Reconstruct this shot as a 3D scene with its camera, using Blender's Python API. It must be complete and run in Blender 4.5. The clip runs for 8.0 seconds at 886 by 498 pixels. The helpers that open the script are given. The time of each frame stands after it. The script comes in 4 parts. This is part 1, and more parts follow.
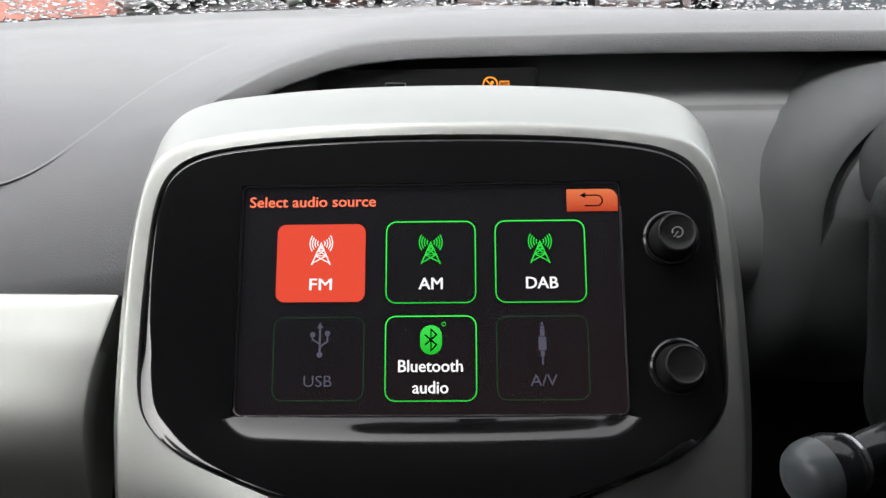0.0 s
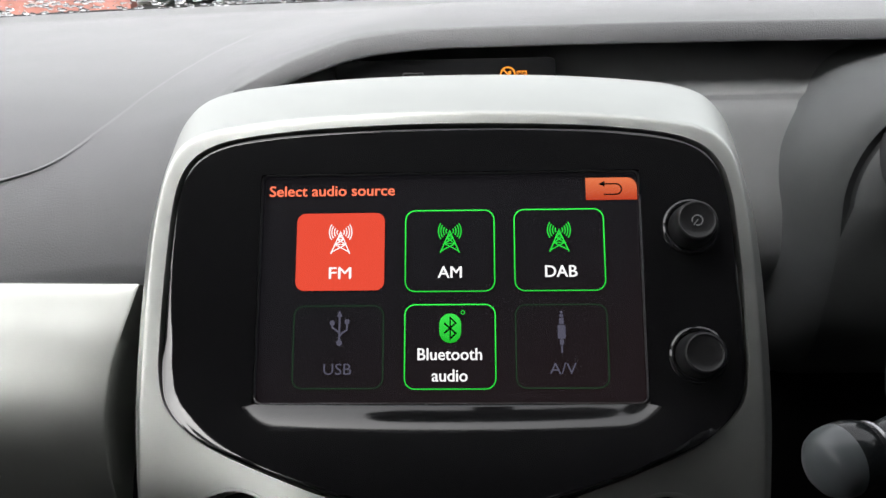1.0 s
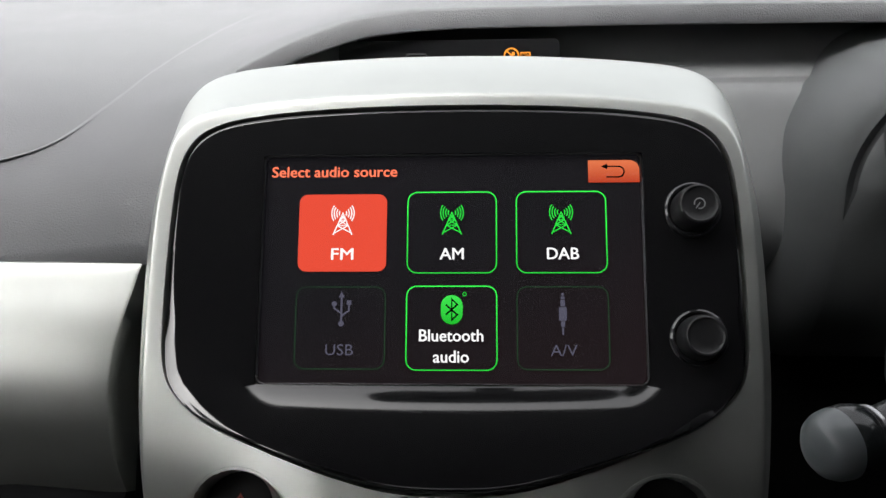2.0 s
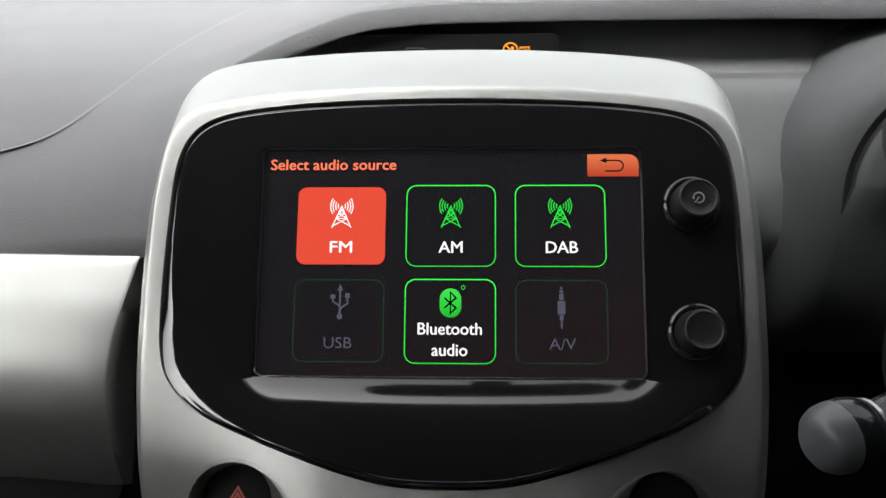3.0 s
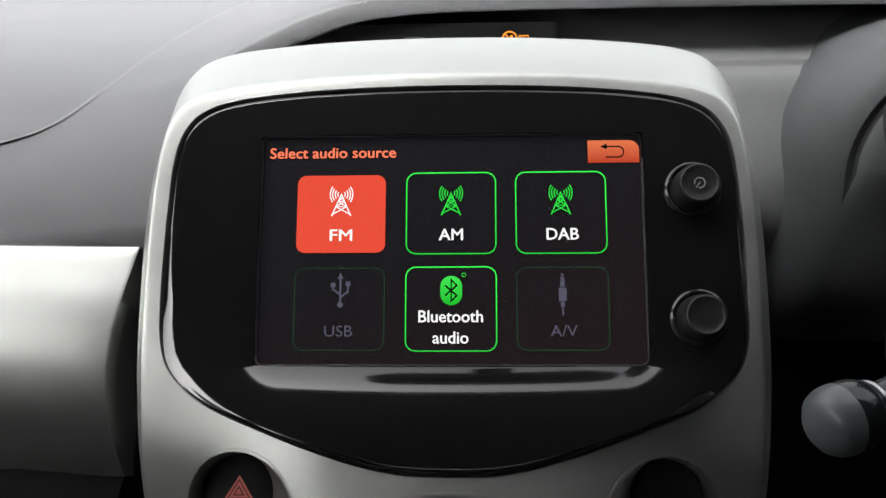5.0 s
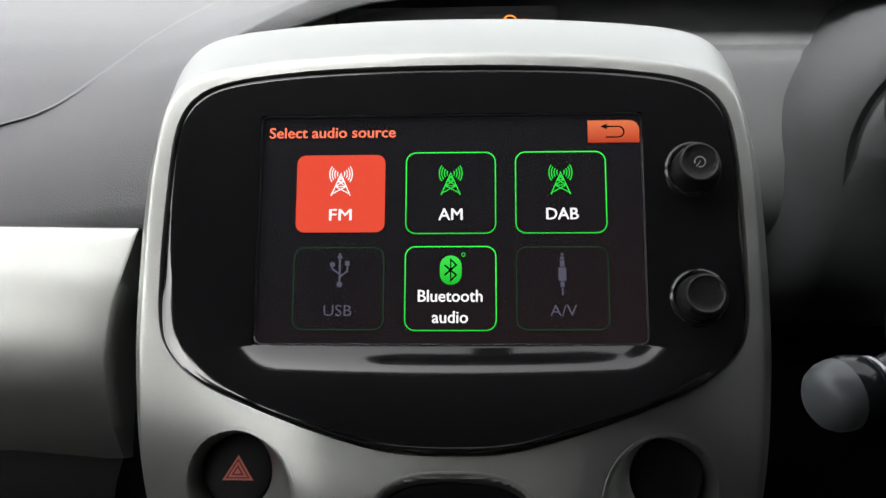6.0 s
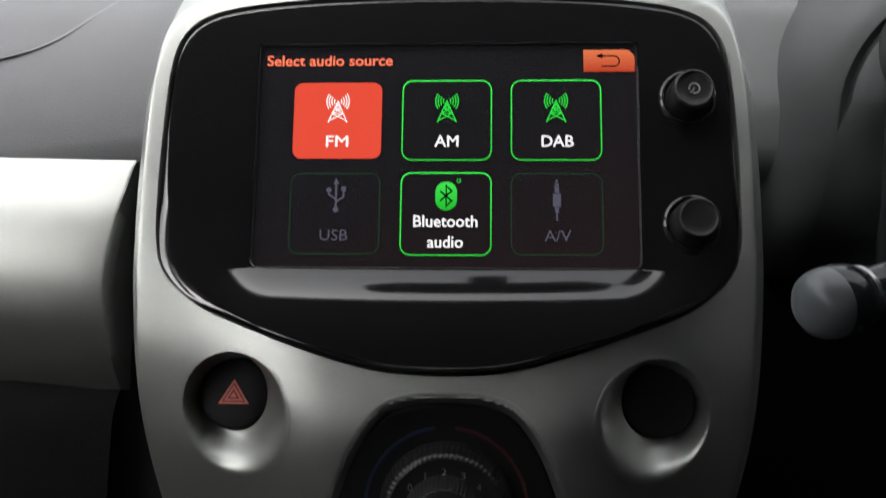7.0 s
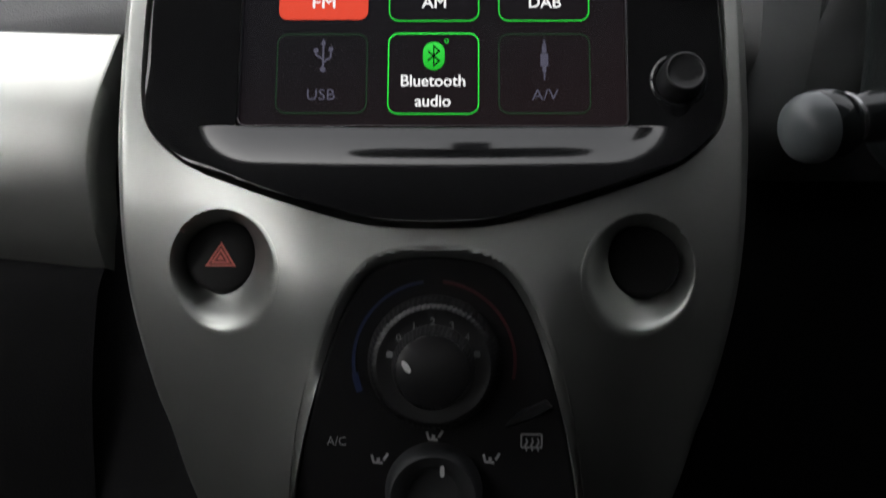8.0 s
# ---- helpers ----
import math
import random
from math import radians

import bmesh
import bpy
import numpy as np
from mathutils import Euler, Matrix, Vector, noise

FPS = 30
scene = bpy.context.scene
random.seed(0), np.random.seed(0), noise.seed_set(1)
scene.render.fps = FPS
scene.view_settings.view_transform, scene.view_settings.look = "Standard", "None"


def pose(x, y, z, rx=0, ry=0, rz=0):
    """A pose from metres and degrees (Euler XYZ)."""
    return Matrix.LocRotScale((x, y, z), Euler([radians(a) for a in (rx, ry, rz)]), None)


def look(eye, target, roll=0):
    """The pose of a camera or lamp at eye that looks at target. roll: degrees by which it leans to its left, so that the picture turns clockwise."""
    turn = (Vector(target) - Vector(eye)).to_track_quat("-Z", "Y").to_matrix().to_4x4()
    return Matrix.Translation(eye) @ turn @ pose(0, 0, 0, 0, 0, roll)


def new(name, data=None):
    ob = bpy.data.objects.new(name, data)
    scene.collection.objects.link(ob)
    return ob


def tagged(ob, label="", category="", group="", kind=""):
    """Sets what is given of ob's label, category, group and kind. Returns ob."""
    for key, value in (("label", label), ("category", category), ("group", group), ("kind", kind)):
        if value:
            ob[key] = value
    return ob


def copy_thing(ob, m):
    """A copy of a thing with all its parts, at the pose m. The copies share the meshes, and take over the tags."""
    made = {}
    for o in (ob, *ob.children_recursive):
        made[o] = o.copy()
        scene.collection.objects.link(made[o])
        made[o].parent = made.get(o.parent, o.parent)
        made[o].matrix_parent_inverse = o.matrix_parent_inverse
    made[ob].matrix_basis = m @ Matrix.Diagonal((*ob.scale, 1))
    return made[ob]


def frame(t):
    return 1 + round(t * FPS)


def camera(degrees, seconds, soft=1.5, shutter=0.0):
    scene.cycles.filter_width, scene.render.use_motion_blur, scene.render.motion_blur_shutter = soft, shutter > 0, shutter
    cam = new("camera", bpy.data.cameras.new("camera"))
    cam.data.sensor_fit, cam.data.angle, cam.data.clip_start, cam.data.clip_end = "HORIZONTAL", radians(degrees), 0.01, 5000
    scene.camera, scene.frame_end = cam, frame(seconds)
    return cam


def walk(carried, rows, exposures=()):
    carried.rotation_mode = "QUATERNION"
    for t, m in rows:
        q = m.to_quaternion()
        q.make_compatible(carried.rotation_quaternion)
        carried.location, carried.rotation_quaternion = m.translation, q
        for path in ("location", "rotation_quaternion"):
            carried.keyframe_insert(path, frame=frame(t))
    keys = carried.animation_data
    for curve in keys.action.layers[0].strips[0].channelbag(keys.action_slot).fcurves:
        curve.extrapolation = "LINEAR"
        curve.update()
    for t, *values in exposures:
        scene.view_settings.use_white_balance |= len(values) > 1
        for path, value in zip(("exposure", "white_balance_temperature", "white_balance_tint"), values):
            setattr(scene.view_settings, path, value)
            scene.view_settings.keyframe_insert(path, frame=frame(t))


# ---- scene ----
cam = camera(53.0, 8.0, soft=1.5, shutter=0.4)
# The head unit's own frame: x right, y into the panel, z up along the reclined glass.
UNIT = pose(0, 0, 0.95, -30)
ROWS = [
    (0.0, 0.0168, -0.3492, -0.0555, 1.90, 12.09, -0.16),
    (0.2, 0.0168, -0.3492, -0.0556, 1.93, 12.11, -0.16),
    (0.5, 0.0160, -0.3493, -0.0561, 2.31, 12.10, -0.24),
    (1.0, 0.0144, -0.3494, -0.0580, 2.76, 11.75, -0.01),
    (1.5, 0.0152, -0.3499, -0.0576, 2.97, 10.83, 0.20),
    (3.0, 0.0136, -0.3495, -0.0595, 2.68, 10.37, 0.57),
    (3.5, 0.0141, -0.3487, -0.0603, 2.66, 10.27, 0.55),
    (4.0, 0.0139, -0.3490, -0.0606, 2.60, 10.20, 0.57),
    (5.5, 0.0134, -0.3462, -0.0655, 2.73, 10.18, 0.02),
    (6.0, 0.0138, -0.3457, -0.0702, 2.73, 10.07, 0.26),
    (6.5, 0.0138, -0.3457, -0.0805, 2.72, 10.10, 0.29),
    (6.8, 0.0144, -0.3444, -0.0887, 2.72, 9.93, 0.53),
    (7.0, 0.0153, -0.3436, -0.0974, 2.65, 9.71, 0.71),
    (7.5, 0.0164, -0.3393, -0.1231, 2.20, 9.31, 0.53),
    (7.7, 0.0150, -0.3388, -0.1307, 1.84, 9.26, 0.52),
    (8.0, 0.0122, -0.3361, -0.1476, 1.29, 8.95, 0.44),
]
EXPOSURE = 1.92
walk(cam, [(t, UNIT @ pose(x, y, z, 90 + pitch, 0, yaw) @ pose(0, 0, 0, 0, 0, roll)) for t, x, y, z, yaw, pitch, roll in ROWS],
     exposures=[(0.0, EXPOSURE), (6.5, EXPOSURE), (8.0, EXPOSURE - 0.12)])

# ---- daylight: overcast, soft ----
world = bpy.data.worlds.new("world")
scene.world = world
world.use_nodes = True
wn = world.node_tree.nodes
sky = wn.new("ShaderNodeTexSky")
sky.sky_type, sky.sun_disc = "NISHITA", False
sky.sun_elevation, sky.sun_rotation = radians(48), radians(212)
sky.air_density, sky.dust_density, sky.ozone_density = 1.0, 6.0, 1.0
hs = wn.new("ShaderNodeHueSaturation")
hs.inputs["Saturation"].default_value = 0.12
world.node_tree.links.new(sky.outputs[0], hs.inputs["Color"])
world.node_tree.links.new(hs.outputs[0], wn["Background"].inputs[0])
wn["Background"].inputs[1].default_value = 0.15
sun = new("sun", bpy.data.lights.new("sun", "SUN"))
sun.data.energy, sun.data.angle, sun.data.color = 0.3, radians(40), (1.0, 0.99, 0.98)
sun.matrix_world = look((0, 0, 30), (3.55, 5.67, 22.57))


# ---- materials ----
def mat(name, color, rough=0.5, metal=0.0, spec=0.5, coat=0.0, grain=0.0, grain_size=900.0, spots=0.0, spot_size=40.0,
        emit=None, power=0.0, trans=0.0, ior=1.45, rough_var=0.0):
    """Principled material: grain is bump strength of a fine noise; spots varies the colour at a larger scale."""
    m = bpy.data.materials.new(name)
    m.use_nodes = True
    nt = m.node_tree
    b = nt.nodes["Principled BSDF"]
    b.inputs["Base Color"].default_value = (*color, 1)
    b.inputs["Roughness"].default_value = rough
    b.inputs["Metallic"].default_value = metal
    b.inputs["Specular IOR Level"].default_value = spec
    b.inputs["Coat Weight"].default_value = coat
    b.inputs["Coat Roughness"].default_value = 0.05
    b.inputs["Transmission Weight"].default_value = trans
    b.inputs["IOR"].default_value = ior
    if emit:
        b.inputs["Emission Color"].default_value = (*emit, 1)
        b.inputs["Emission Strength"].default_value = power
    co = nt.nodes.new("ShaderNodeTexCoord")
    if grain:
        n = nt.nodes.new("ShaderNodeTexNoise")
        n.inputs["Scale"].default_value, n.inputs["Detail"].default_value = grain_size, 3
        nt.links.new(co.outputs["Object"], n.inputs["Vector"])
        bp = nt.nodes.new("ShaderNodeBump")
        bp.inputs["Strength"].default_value, bp.inputs["Distance"].default_value = grain, 0.0006
        nt.links.new(n.outputs["Fac"], bp.inputs["Height"])
        nt.links.new(bp.outputs[0], b.inputs["Normal"])
    if spots or rough_var:
        n = nt.nodes.new("ShaderNodeTexNoise")
        n.inputs["Scale"].default_value, n.inputs["Detail"].default_value = spot_size, 5
        nt.links.new(co.outputs["Object"], n.inputs["Vector"])
        if spots:
            mr = nt.nodes.new("ShaderNodeMapRange")
            mr.inputs["From Min"].default_value, mr.inputs["From Max"].default_value = 0.3, 0.7
            mr.inputs["To Min"].default_value, mr.inputs["To Max"].default_value = 1 - spots, 1 + spots
            nt.links.new(n.outputs["Fac"], mr.inputs["Value"])
            sc = nt.nodes.new("ShaderNodeVectorMath")
            sc.operation = "SCALE"
            sc.inputs[0].default_value = color
            nt.links.new(mr.outputs[0], sc.inputs["Scale"])
            nt.links.new(sc.outputs[0], b.inputs["Base Color"])
        if rough_var:
            mr = nt.nodes.new("ShaderNodeMapRange")
            mr.inputs["From Min"].default_value, mr.inputs["From Max"].default_value = 0.3, 0.7
            mr.inputs["To Min"].default_value, mr.inputs["To Max"].default_value = rough - rough_var, rough + rough_var
            nt.links.new(n.outputs["Fac"], mr.inputs["Value"])
            nt.links.new(mr.outputs[0], b.inputs["Roughness"])
    return m


SILVER = mat("satin_silver_paint", (0.535, 0.55, 0.525), 0.43, 1.0, grain=0.015, grain_size=2600, spots=0.03, spot_size=60, rough_var=0.03)
PAD = mat("grained_dash_plastic", (0.130, 0.132, 0.136), 0.55, spec=0.5, grain=0.55, grain_size=1300, spots=0.07, spot_size=25, rough_var=0.05)
# Unseen west door, lightened to bounce light onto the left of the stack.
PANEL = mat("bounce_door_plastic", (0.055, 0.056, 0.057), 0.6, spec=0.25, grain=0.5, grain_size=1300, spots=0.08, spot_size=25)
# Paler, smoother copy of PAD: the light along the bead is in its colour.
BEAD = mat("highlight_dash_plastic", (0.145, 0.147, 0.151), 0.45, spec=0.5, spots=0.05)
FACE_PLASTIC = mat("grey_grained_plastic", (0.200, 0.204, 0.208), 0.55, spec=0.4, grain=0.35, grain_size=2200, spots=0.08, spot_size=25)
COWL = mat("dark_grey_grained_plastic", (0.098, 0.103, 0.105), 0.55, spec=0.4, grain=0.35, grain_size=2200, spots=0.12, spot_size=25)
GROOVE = mat("shadow_gap_plastic", (0.05, 0.052, 0.054), 0.6, spec=0.3, spots=0.1)
# Near black in place of shade: lower dash, cowl foot, unseen driver's side.
LOWER = mat("shade_black_plastic", (0.006, 0.006, 0.0065), 0.8, spec=0.07, grain=0.3, grain_size=1300, spots=0.15)
BLACK = mat("matte_black_plastic", (0.009, 0.009, 0.0095), 0.7, spec=0.2, grain=0.2, grain_size=1500, spots=0.1)
GLOSS = mat("piano_black_plastic", (0.007, 0.007, 0.0075), 0.09, spec=0.5, coat=0.48, rough_var=0.02, spot_size=90)
SATIN = mat("satin_black_plastic", (0.012, 0.012, 0.013), 0.38, spec=0.35, grain=0.1, grain_size=2000, spots=0.1)
RUBBER = mat("soft_touch_black", (0.022, 0.023, 0.024), 0.5, spec=0.4, grain=0.25, grain_size=1800, spots=0.1)
LIT_WHITE = mat("lit_white", (0.02, 0.02, 0.02), 0.2, emit=(1.0, 1.0, 1.0), power=0.26965)
LIT_RED = mat("lit_red", (0.02, 0.004, 0.003), 0.2, emit=(1.0, 0.095, 0.050), power=0.21295)
LIT_TITLE = mat("lit_orange_red", (0.02, 0.005, 0.004), 0.2, emit=(1.0, 0.20, 0.10), power=0.34)
LIT_GREEN = mat("lit_green", (0.004, 0.02, 0.004), 0.2, emit=(0.035, 1.0, 0.08), power=0.20042)
DIM_GREY = mat("dim_grey_icon", (0.01, 0.01, 0.01), 0.2, emit=(0.72, 0.70, 1.0), power=0.031)
DIM_GREEN = mat("dim_green_line", (0.006, 0.01, 0.006), 0.2, emit=(0.25, 0.8, 0.35), power=0.0165)
DARK_LINE = mat("unlit_line", (0.004, 0.004, 0.004), 0.2)
AMBER = mat("amber_indicator", (0.02, 0.01, 0.002), 0.3, emit=(1.0, 0.33, 0.03), power=0.32619)


def lit_gradient(name, low, high, power):
    """A lit display element whose colour runs from its lower to its upper edge."""
    m = mat(name, (0.01, 0.01, 0.01), 0.2, emit=high, power=power)
    nt = m.node_tree
    co, sep, mix = nt.nodes.new("ShaderNodeTexCoord"), nt.nodes.new("ShaderNodeSeparateXYZ"), nt.nodes.new("ShaderNodeMix")
    mix.data_type = "RGBA"
    mix.inputs[6].default_value, mix.inputs[7].default_value = (*low, 1), (*high, 1)
    nt.links.new(co.outputs["Generated"], sep.inputs[0])
    nt.links.new(sep.outputs["Z"], mix.inputs[0])
    nt.links.new(mix.outputs[2], nt.nodes["Principled BSDF"].inputs["Emission Color"])
    return m


def backlight():
    """Display glass whose backlight leaks a little, warmer towards its lower right."""
    m = mat("display_glass", (0.010, 0.0095, 0.011), 0.09, spec=0.5, emit=(1.0, 0.76, 0.82), power=0.00217)
    nt = m.node_tree
    co, dot, mr, mix = [nt.nodes.new("ShaderNode" + k) for k in ("TexCoord", "VectorMath", "MapRange", "Mix")]
    dot.operation, mix.data_type = "DOT_PRODUCT", "RGBA"
    dot.inputs[1].default_value = (0.35, 0, -1)
    mr.inputs["From Min"].default_value, mr.inputs["From Max"].default_value = -0.02, 0.07
    mr.interpolation_type = "SMOOTHSTEP"
    mix.inputs[6].default_value, mix.inputs[7].default_value = (0.64, 0.60, 0.72, 1), (1.30, 0.72, 0.80, 1)
    nt.links.new(co.outputs["Object"], dot.inputs[0])
    nt.links.new(dot.outputs["Value"], mr.inputs["Value"])
    nt.links.new(mr.outputs[0], mix.inputs[0])
    nt.links.new(mix.outputs[2], nt.nodes["Principled BSDF"].inputs["Emission Color"])
    return m


GLASS = backlight()
KEY_ORANGE = lit_gradient("lit_key_orange", (0.62, 0.060, 0.020), (1.0, 0.24, 0.09), 0.2088)
BADGE_GREEN = lit_gradient("lit_badge_green", (0.015, 0.62, 0.03), (0.06, 1.0, 0.10), 0.2088)
LINE_GREEN = lit_gradient("lit_line_green", (0.02, 0.62, 0.05), (0.04, 1.0, 0.09), 0.3007)
SYMBOL = mat("pale_print", (0.34, 0.34, 0.34), 0.45)
DIAL_PRINT = mat("dial_print", (0.17, 0.17, 0.17), 0.45)
WHITE_PRINT = mat("white_print", (0.62, 0.62, 0.62), 0.45)
FAINT_PRINT = mat("unlit_symbol", (0.035, 0.035, 0.037), 0.5)
HAZARD_RED = mat("hazard_red_print", (0.80, 0.20, 0.16), 0.45)
BLUE_PRINT = mat("blue_print", (0.006, 0.014, 0.050), 0.4)
RED_PRINT = mat("red_print", (0.050, 0.005, 0.007), 0.4)
CHROME = mat("satin_chrome_edge", (0.45, 0.45, 0.46), 0.25, 0.9)
BUTTON = mat("button_black", (0.010, 0.010, 0.0105), 0.55, spec=0.3, grain=0.2, grain_size=1800, spots=0.1)
COLLAR = mat("gloss_collar", (0.018, 0.018, 0.020), 0.16, spec=0.5, coat=0.6)
KNOB = mat("satin_knob", (0.018, 0.018, 0.019), 0.36, spec=0.4, grain=0.1, grain_size=2000, spots=0.1)
POD_BLACK = mat("matte_panel_black", (0.006, 0.006, 0.0065), 0.5, spec=0.2, grain=0.2, grain_size=1800, spots=0.1)
DIAL = mat("dial_black", (0.010, 0.010, 0.0105), 0.33, spec=0.5, spots=0.1)
LEATHER = mat("black_leather", (0.014, 0.017, 0.017), 0.5, spec=0.4, grain=0.6, grain_size=700, spots=0.1)
FABRIC = mat("dark_seat_cloth", (0.007, 0.007, 0.0075), 0.9, grain=0.8, grain_size=1200, spots=0.15, spot_size=60)
LINING = mat("grey_headlining", (0.175, 0.175, 0.178), 0.9, grain=0.5, grain_size=900, spots=0.05)
WINDOW = mat("clear_glass", (1, 1, 1), 0.0, trans=1.0, ior=1.02, spec=0.5)
WATER = mat("rain_water", (1, 1, 1), 0.0, trans=1.0, ior=1.33)
ASPHALT = mat("wet_asphalt", (0.05, 0.05, 0.052), 0.35, spots=0.3, spot_size=3, grain=0.4, grain_size=120, rough_var=0.15)
BRICKS = mat("red_brick", (0.25, 0.105, 0.083), 0.8, spots=0.25, spot_size=6)
LEAF = mat("hedge_leaf", (0.06, 0.10, 0.035), 0.6, spots=0.4, spot_size=8)
CAR_RED = mat("red_car_paint", (0.40, 0.05, 0.03), 0.25, coat=0.6, spots=0.05)
CAR_WHITE = mat("white_car_paint", (0.78, 0.78, 0.77), 0.3, coat=0.6, spots=0.03)
CAR_GREY = mat("grey_car_paint", (0.035, 0.04, 0.045), 0.35, coat=0.2, spots=0.05)
TYRE = mat("tyre_rubber", (0.02, 0.02, 0.02), 0.8, spots=0.2)
CAR_GLASS = mat("dark_car_glass", (0.02, 0.025, 0.03), 0.08)


# ---- mesh helpers ----
def mesh_of(name, verts, faces, sharp=40):
    me = bpy.data.meshes.new(name)
    me.from_pydata([tuple(v) for v in verts], [], faces)
    bm = bmesh.new()
    bm.from_mesh(me)
    bmesh.ops.remove_doubles(bm, verts=bm.verts, dist=1e-6)
    bmesh.ops.recalc_face_normals(bm, faces=bm.faces)
    bm.to_mesh(me)
    bm.free()
    me.polygons.foreach_set("use_smooth", [True] * len(me.polygons))
    me.set_sharp_from_angle(angle=radians(sharp))
    return me


def part(name, me, material, parent=None, label="", m=None):
    """Links a mesh as one object under a thing or part."""
    if not me.materials:
        me.materials.append(material)
    ob = new(name, me)
    if parent is not None:
        ob.parent = parent
    if m is not None:
        ob.matrix_basis = m
    if label:
        tagged(ob, label=label)
    return ob


def thing(name, label, category, group="", kind="", m=None):
    ob = new(name)
    ob.empty_display_size = 0.02
    if m is not None:
        ob.matrix_basis = m
    return tagged(ob, label, category, group, kind)


def loft(name, rings, closed=True, cap_start=False, cap_end=False, sharp=40):
    """Skin a row of rings, each with as many points."""
    n = len(rings[0])
    verts = [v for r in rings for v in r]
    faces = []
    for i in range(len(rings) - 1):
        for j in range(n if closed else n - 1):
            k = (j + 1) % n
            faces.append((i * n + j, i * n + k, (i + 1) * n + k, (i + 1) * n + j))
    if cap_start:
        faces.append(tuple(range(n)))
    if cap_end:
        faces.append(tuple((len(rings) - 1) * n + j for j in range(n)))
    return mesh_of(name, verts, faces, sharp)


def lathe(name, profile, n=48, knurl=None, sharp=40):
    """Turn (radius, depth) about the y axis. knurl: (first, last, teeth, height) makes ribs on those rings."""
    rings = []
    for i, (r, y) in enumerate(profile):
        ring = []
        for j in range(n):
            a = 2 * math.pi * j / n
            rr = r
            if knurl and knurl[0] <= i <= knurl[1]:
                rr += knurl[3] * (1 if (j * knurl[2] * 2 // n) % 2 else 0)
            ring.append((rr * math.cos(a), y, rr * math.sin(a)))
        rings.append(ring)
    return loft(name, rings, True, profile[0][0] > 1e-5, profile[-1][0] > 1e-5, sharp)


def spline(points, steps=8, closed=False):
    """Catmull-Rom curve through points."""
    pts = [Vector(p) for p in points]
    out = []
    n = len(pts)
    for i in range(n if closed else n - 1):
        if closed:
            p0, p1, p2, p3 = pts[i - 1], pts[i], pts[(i + 1) % n], pts[(i + 2) % n]
        else:
            p0, p1, p2, p3 = pts[max(i - 1, 0)], pts[i], pts[i + 1], pts[min(i + 2, n - 1)]
        for k in range(steps):
            t = k / steps
            out.append(0.5 * (2 * p1 + (p2 - p0) * t + (2 * p0 - 5 * p1 + 4 * p2 - p3) * t * t + (3 * p1 - p0 - 3 * p2 + p3) * t ** 3))
    if not closed:
        out.append(pts[-1])
    return out


def tube(name, points, radius, n=8, flat=1.0, axis=(0, 1, 0)):
    """A rod along points; flat squeezes it along axis."""
    pts = [Vector(p) for p in points]
    ax = Vector(axis)
    rings = []
    for i, p in enumerate(pts):
        d = (pts[min(i + 1, len(pts) - 1)] - pts[max(i - 1, 0)]).normalized()
        s = d.cross(ax).normalized()
        u = s.cross(d).normalized()
        r = radius(i / (len(pts) - 1)) if callable(radius) else radius
        rings.append([p + s * r * math.cos(2 * math.pi * j / n) + u * r * flat * math.sin(2 * math.pi * j / n) for j in range(n)])
    return loft(name, rings, True, True, True, 60)


def plate(name, outline, y0, y1, bevel=0.0):
    """A flat plate in the x-z plane from y0 (back) to y1 (front, smaller y), with a small bevelled front edge."""
    c = Vector((sum(p[0] for p in outline) / len(outline), sum(p[1] for p in outline) / len(outline)))
    rings = [[(p[0], y0, p[1]) for p in outline]]
    if bevel:
        rings.append([(p[0], y1 + bevel, p[1]) for p in outline])
        inner = []
        for p in outline:
            d = Vector(p[:2]) - c
            q = c + d * max(0.0, 1 - bevel / max(d.length, 1e-6))
            inner.append((q.x, y1, q.y))
        rings.append(inner)
    else:
        rings.append([(p[0], y1, p[1]) for p in outline])
    return loft(name, rings, True, True, True, 30)


def rounded(cx, cz, w, h, r, n=6, ur=None):
    """Outline of a rounded rectangle."""
    out = []
    for k, (sx, sz) in enumerate(((1, 1), (-1, 1), (-1, -1), (1, -1))):
        rr = r if ur is None or k == 0 else 1e-5
        if ur is not None and k == 0:
            rr = ur
        ox, oz = cx + sx * (w / 2 - rr), cz + sz * (h / 2 - rr)
        for j in range(n + 1):
            a = math.pi / 2 * (k + j / n)
            out.append((ox + rr * math.cos(a), oz + rr * math.sin(a)))
    return out


def frame_line(name, cx, cz, w, h, r, t, y0, y1):
    """A thin rounded-rectangle line of width t."""
    o, i = rounded(cx, cz, w, h, r), rounded(cx, cz, w - 2 * t, h - 2 * t, r - t)
    rings = [[(p[0], y0, p[1]) for p in o], [(p[0], y1, p[1]) for p in o], [(p[0], y1, p[1]) for p in i], [(p[0], y0, p[1]) for p in i]]
    return loft(name, rings + [rings[0]], True, sharp=30)


